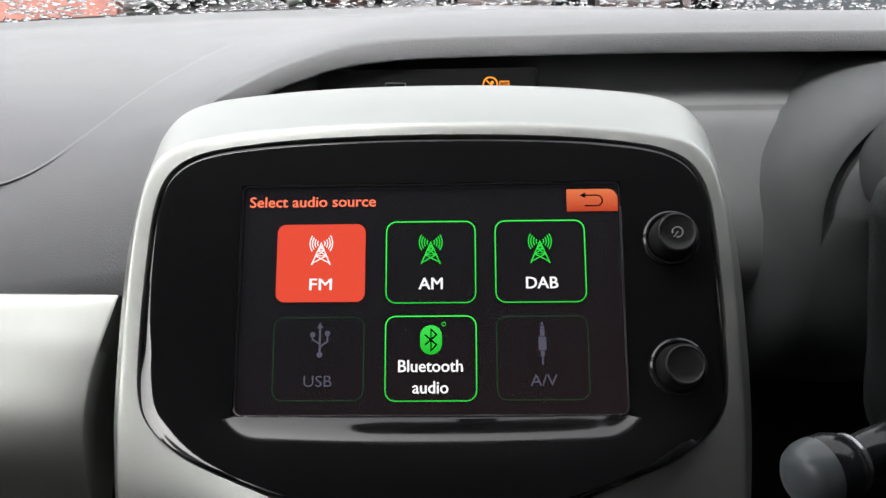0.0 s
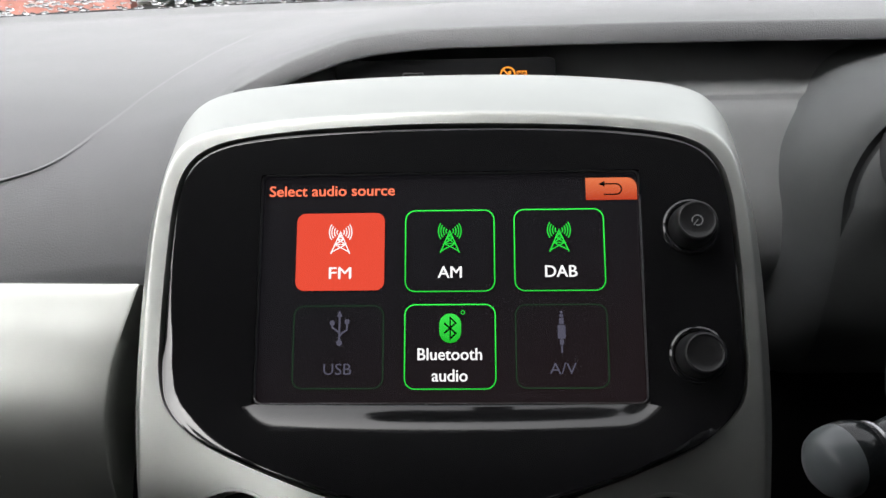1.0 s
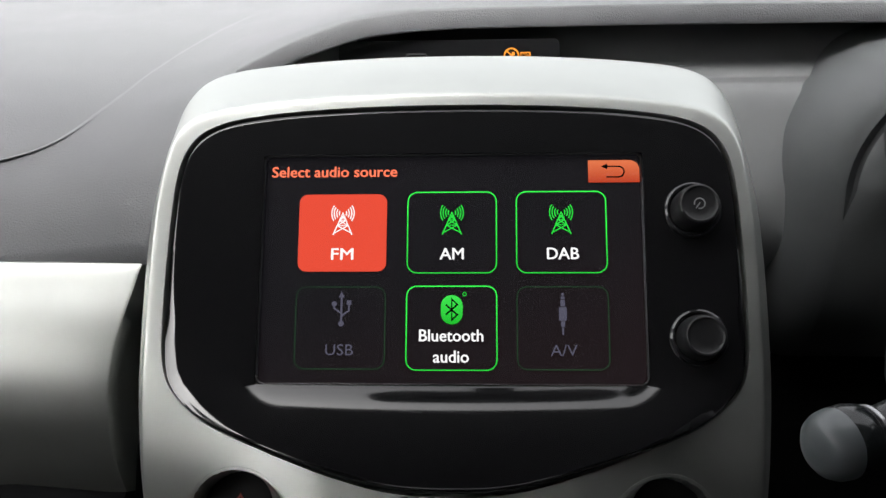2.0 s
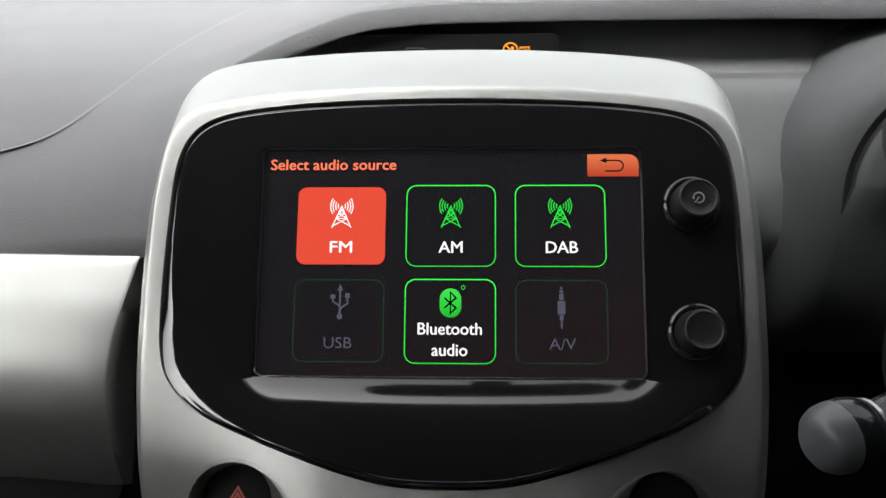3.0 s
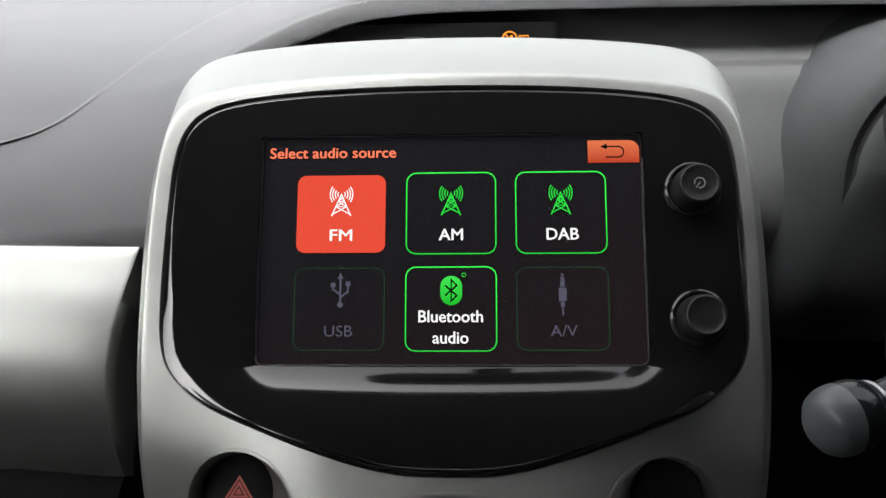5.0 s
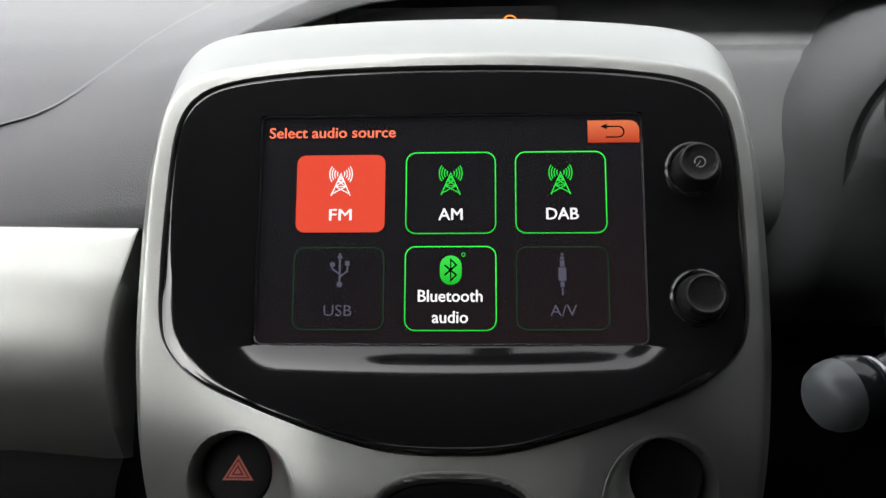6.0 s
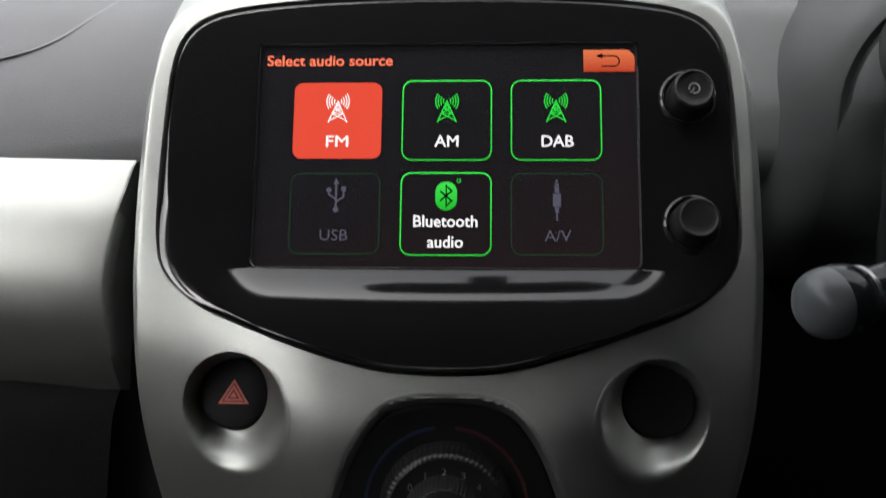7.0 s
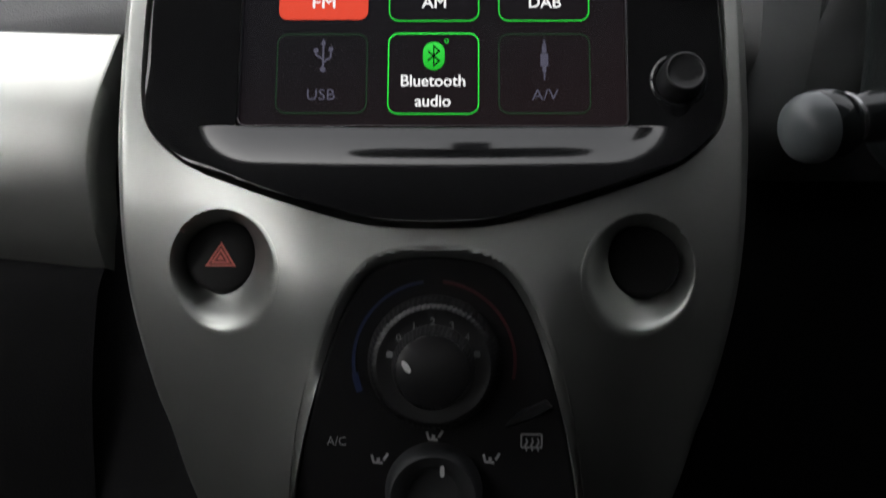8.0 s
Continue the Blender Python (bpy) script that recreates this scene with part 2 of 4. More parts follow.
def lettering(text, x0, x1, base, height, y, weight=0.0):
    """Flat letters fitted between x0 and x1, standing on base, with capitals of that height."""
    cu = bpy.data.curves.new("letters", "FONT")
    cu.body, cu.size, cu.extrude, cu.offset, cu.resolution_u = text, 1.0, 0.0, 0.0, 3
    ob = bpy.data.objects.new("letters", cu)
    scene.collection.objects.link(ob)
    dg = bpy.context.evaluated_depsgraph_get()
    me = bpy.data.meshes.new_from_object(ob.evaluated_get(dg))
    bpy.data.objects.remove(ob)
    xs = [v.co.x for v in me.vertices]
    lo, hi = min(xs), max(xs)
    sx, sz = (x1 - x0) / (hi - lo), height / 0.70
    for v in me.vertices:
        v.co = ((v.co.x - lo) * sx + x0, y, v.co.y * sz + base)
    me.materials.clear()
    if weight:
        copies = []
        for k, (dx, dz) in enumerate(((-1, 0), (1, 0), (0, 0.6), (0, -0.6))):
            c = me.copy()
            for v in c.vertices:
                v.co += Vector((dx * weight, -0.00001 * k, dz * weight))
            copies.append(c)
        me = merge("letters", [me] + copies)
    return me


def stroke(name, points, width, y, thick=0.0002):
    """A flat line of constant width in the x-z plane, joined with square mitres, lifted to y."""
    pts = [Vector((p[0], p[1])) for p in points]
    left, right = [], []
    for i, p in enumerate(pts):
        a = (p - pts[i - 1]).normalized() if i else (pts[1] - p).normalized()
        b = (pts[i + 1] - p).normalized() if i < len(pts) - 1 else a
        d = (a + b).normalized() if (a + b).length > 1e-6 else a
        k = 1 / max(0.5, d.dot(a))
        nrm = Vector((-d.y, d.x)) * width / 2 * k
        left.append(p + nrm)
        right.append(p - nrm)
    rings = [[(l.x, y + thick, l.y), (l.x, y, l.y), (r.x, y, r.y), (r.x, y + thick, r.y)] for l, r in zip(left, right)]
    return loft(name, rings, True, True, True, 30)


def merge(name, meshes):
    bm = bmesh.new()
    for me in meshes:
        bm.from_mesh(me)
        bpy.data.meshes.remove(me)
    out = bpy.data.meshes.new(name)
    bm.to_mesh(out)
    bm.free()
    return out


def ss(a, b, x):
    t = min(1.0, max(0.0, (x - a) / (b - a)))
    return t * t * (3 - 2 * t)


def interp(xs, ys, x):
    return float(np.interp(x, xs, ys))


def mirror_outline(half, steps=6):
    """A closed smooth outline, symmetric in x, from the right half listed from top to bottom (mm)."""
    pts = [(a / 1000, b / 1000, 0) for a, b in half]
    pts = pts + [(-a, b, 0) for a, b, _ in reversed(pts[1:-1])]
    return [Vector((p.x, p.y)) for p in spline(pts, steps, True)]


def polar(outline, centre, angles):
    """Where rays from centre meet the outline."""
    pts = np.array([(p[0] - centre[0], p[1] - centre[1]) for p in outline])
    ang = np.arctan2(pts[:, 1], pts[:, 0])
    rad = np.hypot(pts[:, 0], pts[:, 1])
    order = np.argsort(ang)
    ang, rad = ang[order], rad[order]
    ang = np.concatenate([ang - 2 * np.pi, ang, ang + 2 * np.pi])
    rad = np.concatenate([rad, rad, rad])
    out = []
    for a in angles:
        r = float(np.interp(a, ang, rad))
        out.append((centre[0] + r * math.cos(a), centre[1] + r * math.sin(a)))
    return out

Z0 = 0.95


# ---- dashboard ----
def pad_profile(y):
    return interp((0.03, 0.039, 0.05, 0.062, 0.08, 0.10, 0.14, 0.18, 0.24, 0.30, 0.40, 0.52),
                  (-0.030, -0.012, 0.007, 0.020, 0.0335, 0.0445, 0.0565, 0.0635, 0.0715, 0.077, 0.0835, 0.086), y)


def smooth_profile(y):
    return sum(pad_profile(y + d) for d in (-0.008, -0.004, 0, 0.004, 0.008)) / 5 if y > 0.048 else pad_profile(y)


def crease_x(y):
    return sum(crease_line(y + d) for d in (-0.02, -0.01, 0, 0.01, 0.02)) / 5


def crease_line(y):
    return interp((0.03, 0.075, 0.085, 0.13, 0.22, 0.30, 0.40, 0.48), (-0.26, -0.205, -0.190, -0.170, -0.157, -0.143, -0.118, -0.06), y)


def pad_height(x, y):
    s = min(1.0, max(0.0, (x - crease_x(y)) / 0.145))
    g = 0.25 * s + 0.75 * ss(0, 0.9, s)
    rise = interp((0.05, 0.10, 0.15, 0.30, 0.45, 0.52), (0.010, 0.026, 0.0305, 0.016, 0.003, 0.0), y)
    back = pad_back(x) - y
    lip = 0.0048 * ss(0.022, 0.004, back) - 0.0022 * ss(0.09, 0.03, back)
    return Z0 + smooth_profile(y) + lip + rise * g - 0.02 * max(0.0, abs(x) - 0.10) ** 2 - 0.011 * ss(-0.02, 0.42, x) * ss(0.22, 0.46, y)


def pad_front(x):
    back = interp((-0.116, -0.104, -0.084, -0.053, 0.0, 0.1, 0.8), (0.112, 0.122, 0.134, 0.143, 0.149, 0.152, 0.140), x)
    return 0.039 + (back - 0.039) * ss(-0.124, -0.111, x)


def pad_back(x):
    return 0.505 - 0.55 * x * x


dashboard = thing("dashboard", "grained grey plastic car dashboard with a hooded recess below the windscreen", "dashboard")
XS = [-0.74 + 0.74 * i / 46 for i in range(33)] + [-0.21 + 0.21 * i / 70 for i in range(71)] + [0.74 * i / 50 for i in range(1, 51)]
rings = []
for x in XS:
    f, b = pad_front(x), pad_back(x)
    col = []
    hood = ss(-0.129, -0.112, x)
    zf = pad_height(x, f)
    col.append((x, f + 0.155 * hood + 0.012, zf - 0.0110 - 0.012 * (1 - hood)))
    col.append((x, f + 0.010, zf - 0.0112))
    col.append((x, f + 0.0010, zf - 0.0106))
    col.append((x, f - 0.0008, zf - 0.0098))
    col.append((x, f - 0.0010, zf - 0.0086))
    col.append((x, f - 0.0002, zf - 0.0008))
    for k in range(61):
        t = (k / 60) ** 1.35
        y = f + 0.001 + (b - f) * t
        col.append((x, y, pad_height(x, y)))
    col.append((x, b + 0.004, pad_height(x, b) - 0.012))
    rings.append(col)
part("dash_pad", loft("dash_pad", rings, False, sharp=50), PAD, dashboard, "soft grained grey plastic dash top")

bead = spline([(x, y, 0) for x, y in ((-0.42, 0.060), (-0.33, 0.0625), (-0.27, 0.0665), (-0.225, 0.0715), (-0.190, 0.087), (-0.172, 0.128), (-0.158, 0.21), (-0.145, 0.29))], 10)
bead = [(p.x, p.y, pad_height(p.x, p.y) - 0.00032 * (1 - 0.6 * i / (len(bead) - 1))) for i, p in enumerate(bead)]
# The bead's lit crest comes partly from its paler colour.
part("moulded_bead", tube("moulded_bead", bead, lambda t: 0.0036 * (1 - 0.6 * t), 24, 0.11, (0, 0, 1)), BEAD, dashboard, "moulded bead across the dash top")

# recess face between hood, centre stack and instrument cluster
FACE = ((0.222, 0.0770), (0.212, 0.0752), (0.200, 0.0710), (0.187, 0.0650), (0.174, 0.0592), (0.162, 0.0540), (0.1550, 0.0510), (0.1537, 0.0490), (0.1530, 0.0472), (0.1505, 0.0455),
        (0.1470, 0.0428), (0.1437, 0.0370), (0.1400, 0.028), (0.1330, 0.010), (0.1270, -0.012), (0.1320, -0.045), (0.170, -0.090), (0.20, -0.16), (0.24, -0.30))
face_curve = spline([(0, a, b) for a, b in FACE], 5)
# Below the cut the face turns near black: shade held in the colour.
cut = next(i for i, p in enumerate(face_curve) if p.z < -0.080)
for name, piece, m_, lab in (("recess_face", face_curve[:cut + 1], FACE_PLASTIC, "grey grained plastic dash face"), ("knee_panel", face_curve[cut:], LOWER, "lower dash face, near black in place of shade")):
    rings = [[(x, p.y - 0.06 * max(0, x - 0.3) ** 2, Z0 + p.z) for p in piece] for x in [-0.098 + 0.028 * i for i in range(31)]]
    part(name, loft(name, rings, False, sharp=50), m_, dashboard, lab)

# lower dash below the silver trim
LOW = ((0.060, -0.088), (0.050, -0.098), (0.046, -0.115), (0.050, -0.16), (0.075, -0.24), (0.12, -0.34))
low_curve = spline([(0, a, b) for a, b in LOW], 4)
# Glovebox and gap sheet share the near black that replaces shade here.
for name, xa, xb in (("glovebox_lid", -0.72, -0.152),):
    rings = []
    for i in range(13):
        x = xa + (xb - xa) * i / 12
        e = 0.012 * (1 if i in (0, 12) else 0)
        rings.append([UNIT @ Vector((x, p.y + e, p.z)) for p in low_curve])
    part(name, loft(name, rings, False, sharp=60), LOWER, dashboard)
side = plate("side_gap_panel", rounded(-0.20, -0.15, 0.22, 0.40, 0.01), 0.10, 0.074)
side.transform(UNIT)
part("side_gap_panel", side, LOWER, dashboard, "near-black sheet for the shaded gap beside the centre stack")

# silver trim along the passenger side
trim = thing("passenger_trim_panel", "satin silver curved trim panel along the passenger dashboard", "trim panel", m=UNIT)
PROFILE = ((0.052, 0.0075), (0.0440, 0.0092), (0.0405, 0.0088), (0.0385, 0.0070), (0.0364, -0.004), (0.0338, -0.018), (0.0328, -0.032), (0.0345, -0.046),
           (0.0392, -0.060), (0.0468, -0.073), (0.0555, -0.085), (0.0640, -0.094))
prof = spline([(0, a, b) for a, b in PROFILE], 5)
rings = []
for i in range(41):
    k = i / 40
    ring = []
    for p in prof:
        edge = interp((-0.10, -0.079, -0.05, -0.028, -0.01, 0.002, 0.0095), (-0.1525, -0.1535, -0.1525, -0.1500, -0.1465, -0.1440, -0.1425), p.z)
        x = -0.74 + (edge + 0.74) * min(1.0, k / 0.9) ** 0.8
        back = 0.0
        if k > 0.9:
            q = (k - 0.9) / 0.1
            x += 0.0018 * math.sin(q * math.pi / 2)
            back = 0.0015 * (1 - math.cos(q * math.pi / 2)) + 0.03 * max(0, q - 0.6) / 0.4
        ring.append((x, p.y + back - 0.07 * max(0.0, -0.15 - x), p.z))
    rings.append(ring)
part("trim_face", loft("trim_face", rings, False, sharp=60), SILVER, trim)

# ---- centre stack ----
BEZEL = [(0, 66), (47, 65), (79, 62.3), (97, 58.2), (107, 50.5), (111.8, 37), (113.6, 12), (114.3, -17), (113.5, -37), (108.8, -49.5), (95, -61.5), (71, -71.5),
         (43, -81), (22, -86), (0, -87.2)]
OUTER = [(0, 103.4), (30, 103), (56, 101.8), (80, 99.8), (100, 97), (113, 91.8), (120.3, 82.3), (123.4, 69), (125, 42), (127.2, 4), (127.5, -36), (126.6, -68),
         (125.6, -100), (122.6, -125), (118, -149), (113.5, -165), (106, -195), (93, -225), (58, -258), (0, -268)]
bez, out = mirror_outline(BEZEL), [p + Vector((-0.0009, 0)) for p in mirror_outline(OUTER)]
CENTRE = (0.0, -0.012)
N = 720
ANG = [-math.pi + 2 * math.pi * i / N for i in range(N)]
bez_p, out_p = polar(bez, CENTRE, ANG), polar(out, CENTRE, ANG)


def recede(u, v):
    """The lower stack swells under the radio's lip, then falls back towards the floor and its sides."""
    a = abs(u)
    w, q = -0.108 + 0.030 * ss(0.04, 0.10, a) - v, -0.118 - v
    side = 0.8 * u * u + 1.2 * max(0.0, a - 0.05) ** 2
    fall = 4.0 * (-0.052 - v + math.hypot(-0.052 - v, 0.010)) - 8 * max(0.0, -0.165 - v)
    swell = 0.0065 * ss(0.108, 0.045, a) * ss(0.0, -0.092, v) * ss(-0.165, -0.096, v)
    return -swell + 0.115 * (w + math.hypot(w, 0.010)) + 0.11 * (q + math.hypot(q, 0.016)) * ss(0.04, 0.09, a) - 0.0008 + side * fall + 2.0 * max(0.0, -0.14 - v) ** 2


# outline of the climate panel, which sits sunk in the lower stack
PANEL_Y, PANEL_Z, PANEL_TILT = 0.0055, -0.140, math.atan(0.2)
POD = [(0, 42.7), (15.8, 41.2), (25.7, 36.3), (34.3, 24), (40.7, 8.5), (46.5, -11), (50.5, -28), (54, -50), (57, -80), (45, -106), (0, -112)]
pod = [(p.x + 0.0020, p.y) for p in mirror_outline(POD)]
pc = (0.0020, -0.030)
POD_ANG = [2 * math.pi * i / 240 - math.pi for i in range(240)]
pod_p = polar(pod, pc, POD_ANG)
POD_RAD = [math.hypot(a - pc[0], b - pc[1]) for a, b in pod_p]


def panel_depth(u, v):
    """The fascia drops away behind the climate panel."""
    x, z = u - pc[0], (v - PANEL_Z) / math.cos(PANEL_TILT) - pc[1]
    r = math.hypot(x, z)
    if r > 0.09:
        return 0.0
    return 0.014 * ss(0.0022, -0.0015, r - float(np.interp(math.atan2(z, x), POD_ANG, POD_RAD)))


CUPS = ((-0.0853, -0.0952, 1), (0.0845, -0.0964, -1))
CUP_A, CUP_B = 0.0240, 0.0220


def cup_q(u, v):
    """Elliptic distance from the nearer dish: 1 on its rim."""
    bx, bz, h = CUPS[0] if u < 0 else CUPS[1]
    dx, dz = u - bx - 0.0043 * h, v - bz + 0.0078
    return math.hypot((dx * 0.50 * h - dz * 0.866) / CUP_A, (dx * 0.866 + dz * 0.50 * h) / CUP_B)


def cup_depth(u, v):
    return 0.022 * ss(0.985, 0.93, cup_q(u, v))


def button_dish(bx, bz, h):
    """A slanted dish that runs from an elliptic rim down to the round button."""
    rings = []
    for f in (-0.040, -0.030, 0.0, 0.03, 0.06, 0.10, 0.15, 0.2, 0.26, 0.33, 0.41, 0.5, 0.6, 0.7, 0.8, 0.9, 1.0):
        y = 0.0003 if f < -0.035 else -0.00014 + 0.0136 * (0.6 * ss(0, 1, f) + 0.4 * max(f, 0.0) ** 1.3)
        ring = []
        for j in range(96):
            a = 2 * math.pi * j / 96
            k = 1.0 - min(f, 0.0) * 1.6
            ex, ez = CUP_A * k * math.cos(a), CUP_B * k * math.sin(a)
            ru, rv = bx + 0.0043 * h + ex * 0.50 * h + ez * 0.866, bz - 0.0078 - ex * 0.866 + ez * 0.50 * h
            d = math.atan2(rv - bz, ru - bx)
            cu, cv = bx + 0.0152 * math.cos(d), bz + 0.0152 * math.sin(d)
            u, v = ru + (cu - ru) * max(f, 0.0), rv + (cv - rv) * max(f, 0.0)
            ring.append((u, -0.0012 + y + recede(u, v), v))
        rings.append(ring)
    part("button_dish", loft("button_dish", rings, True, sharp=24), SILVER, fascia)


fascia = thing("centre_stack_fascia", "satin silver centre stack fascia framing the radio and climate controls", "fascia", m=UNIT)
rows = [[], [], [], []]
M = 110
body = [[] for _ in range(M + 1)]
tail = [[], [], []]
for (bu, bv), (ou, ov) in zip(bez_p, out_p):
    dx, dz = ou - bu, ov - bv
    D = math.hypot(dx, dz)
    ux, uz = dx / D, dz / D
    top = ss(0.020, 0.100, ov)
    deep = 0.0125 + (0.036 - 0.0125) * top
    q0 = (1 - top) * (1 - 0.0062 / D) + top * 0.17

    def face_y(q, u, v):
        w = (q - q0) / (1 - q0)
        h = 0.10 - 0.06 * top
        s = 0.5 * (w + math.hypot(w, h)) / (0.5 * (1 + math.hypot(1, h)))
        roll = (1 - top) * s + top * (0.85 * s + 0.15 * s ** 3)
        return -0.0012 + deep * roll + cup_depth(u, v) + panel_depth(u, v) + recede(u, v)

    rows[0].append((bu - ux * 0.002, 0.016, bv - uz * 0.002))
    rows[1].append((bu + ux * 0.0002, 0.006, bv + uz * 0.0002))
    rows[2].append((bu + ux * 0.0004, 0.0008, bv + uz * 0.0004))
    rows[3].append((bu + ux * 0.0007, -0.0006, bv + uz * 0.0007))
    for k in range(M + 1):
        t = k / M
        d = 0.0012 + (D - 0.0012) * t
        u, v = bu + ux * d, bv + uz * d
        body[k].append((u, face_y(d / D, u, v), v))
    drop = recede(ou, ov)
    tail[0].append((ou + ux * 0.001, deep + drop + 0.006, ov + uz * 0.001 - 0.001 * top))
    tail[1].append((ou + ux * 0.0012, deep + drop + 0.024, ov - 0.004 * top))
    tail[2].append((ou - ux * 0.004, deep + drop + 0.050, ov - 0.022 * top))
part("fascia_shell", loft("fascia_shell", rows + body + tail, True, sharp=45), SILVER, fascia, "satin silver painted plastic shell")


for cup in CUPS:
    button_dish(*cup)

rings = []
for f, d in ((-0.4, 0.0), (0.0, 0.0), (0.18, 0.0005), (0.5, 0.0014), (0.8, 0.0023), (0.95, 0.0030), (1.0, 0.0038), (1.0, 0.0046), (0.8, 0.0048)):
    ring = []
    for (a, b), g in zip(pod_p, POD_ANG):
        x, z = a + d * math.cos(g), b + d * math.sin(g)
        v = PANEL_Z + z * math.cos(PANEL_TILT)
        low = PANEL_Y - z * math.sin(PANEL_TILT)
        ring.append((x, low + (-0.0014 + recede(x, v) - low) * f, v))
    rings.append(ring)
part("panel_lip", loft("panel_lip", rings, True, sharp=40), SILVER, fascia, "satin silver lip round the climate panel")


def push_button(bx, bz, name, label):
    prof = [(0.0152, 0.030), (0.0150, 0.0150), (0.0149, 0.0120), (0.0143, 0.0108), (0.0130, 0.0102), (0.006, 0.0099), (0.0, 0.0099)]
    return part(name, lathe(name, prof, 56), BUTTON, fascia, label, pose(bx, 0.0066, bz))


hz = push_button(-0.0853, -0.0950, "hazard_button", "round black hazard light button")
DULL_RED = mat("hazard_dull_red", (0.20, 0.035, 0.03), 0.5)
for k, (size, m_) in enumerate(((1.0, HAZARD_RED), (0.78, DULL_RED), (0.64, HAZARD_RED), (0.40, DULL_RED), (0.24, HAZARD_RED))):
    tri = [(size * 0.0072 * math.cos(a), size * 0.0066 * math.sin(a) - 0.0012) for a in (math.pi / 2, math.pi * 7 / 6, math.pi * 11 / 6)]
    part("triangle", plate("triangle", tri, 0.0108, 0.0096 - 0.0001 * k), m_, hz, "red warning triangle")
push_button(0.0843, -0.0962, "blank_button", "round black blank button cover")

# ---- head unit ----
unit = thing("touchscreen_radio", "gloss black touchscreen car radio, screen lit with an audio source menu", "car radio", m=UNIT)
SCR_W, SCR_H = 0.1530, 0.0925
scr_p = []
for a in ANG:
    ca, sa = math.cos(a), math.sin(a)
    lim = [((SCR_W / 2) * (1 if ca > 0 else -1)) / ca if abs(ca) > 1e-9 else 9,
           ((SCR_H / 2 * (1 if sa > 0 else -1)) - 0.0003 - CENTRE[1]) / sa if abs(sa) > 1e-9 else 9]
    r = min(lim)
    scr_p.append((CENTRE[0] + r * ca, CENTRE[1] + r * sa))


def bezel_y(u, v, d_out):
    w = abs(u)
    drop = max(0.0, -0.0466 - v)
    s = min(1.0, drop / 0.034)
    e = ss(0.066, 0.100, w)
    chin = (1 - e) * 0.0105 * (1 - (1 - s) ** 2) * (1 - 0.10 * (w / 0.0765) ** 2) + e * 0.0090 * ss(-0.020, -0.086, v)
    side = ss(0.012, -0.045, v) * ss(0.07, 0.10, abs(u))
    roll = 0.0016 + 0.0048 * side
    q = max(0.0, 1 - d_out / roll)
    bend = 0.5 * (q - 0.06 + math.hypot(q - 0.06, 0.05)) - 0.009
    crisp = 0.0016 * (1 - math.sqrt(max(0.0, 1 - q * q * 0.97)))
    return -0.0018 - chin + side * roll * (0.205 * bend + 0.03 * q * q) * (1 if q > 0 else 0) + (1 - side) * crisp


EDGE = np.array([tuple(p) for p in bez_p])
K = 48
inner = [[(u, 0.0012, v) for u, v in scr_p], [(u, -0.0012, v) for u, v in scr_p]]
field = [[] for _ in range(K + 1)]
skirt = []
for (su, sv), (bu, bv) in zip(scr_p, bez_p):
    D = math.hypot(bu - su, bv - sv)
    ux, uz = (bu - su) / D, (bv - sv) / D
    for k in range(K + 1):
        d = 0.0006 + (D - 0.0006 - 0.0004) * (k / K)
        u, v = su + ux * d, sv + uz * d
        field[k].append((u, bezel_y(u, v, max(0.0, float(np.min(np.hypot(EDGE[:, 0] - u, EDGE[:, 1] - v))) - 0.0004)), v))
    skirt.append((bu - ux * 0.0004, 0.014, bv - uz * 0.0004))
part("bezel", loft("bezel", inner + field + [skirt], True, sharp=35), GLOSS, unit, "gloss black bezel with a scooped lower lip")
part("bezel_edge", frame_line("bezel_edge", 0, -0.0003, SCR_W + 0.0004, SCR_H + 0.0004, 0.0026, 0.00045, 0.0006, -0.0019), mat("screen_rim", (0.012, 0.012, 0.013), 0.3, spec=0.3), unit, "thin grey screen rim")
screen = part("screen", plate("screen", rounded(0, -0.0003, SCR_W, SCR_H, 0.0022), 0.004, 0.0002), GLASS, unit, "lit touchscreen with dark background")
low_edge = stroke("screen_edge", [(-0.0730 - 0.0033 * math.cos(a), -0.0432 - 0.0033 * math.sin(a)) for a in [j / 8 * math.pi / 2 for j in range(9)]]
                  + [(0.0730 + 0.0033 * math.sin(a), -0.0432 - 0.0033 * math.cos(a)) for a in [j / 8 * math.pi / 2 for j in range(9)]] + [(0.0763, -0.0425), (0.0765, 0.036)], 0.0006, -0.0022, 0.0008)
part("screen_edge", low_edge, CHROME, unit, "bright lower screen edge")

Y1, Y2, Y3 = -0.00005, -0.00015, -0.00025
part("title_text", lettering("Select audio source", -0.0737, -0.0222, 0.0374, 0.0044, Y1, 0.00010), LIT_TITLE, screen)
TILE_W, TILE_H = 0.0362, 0.0330
ROW1, ROW2 = 0.0141, -0.0244


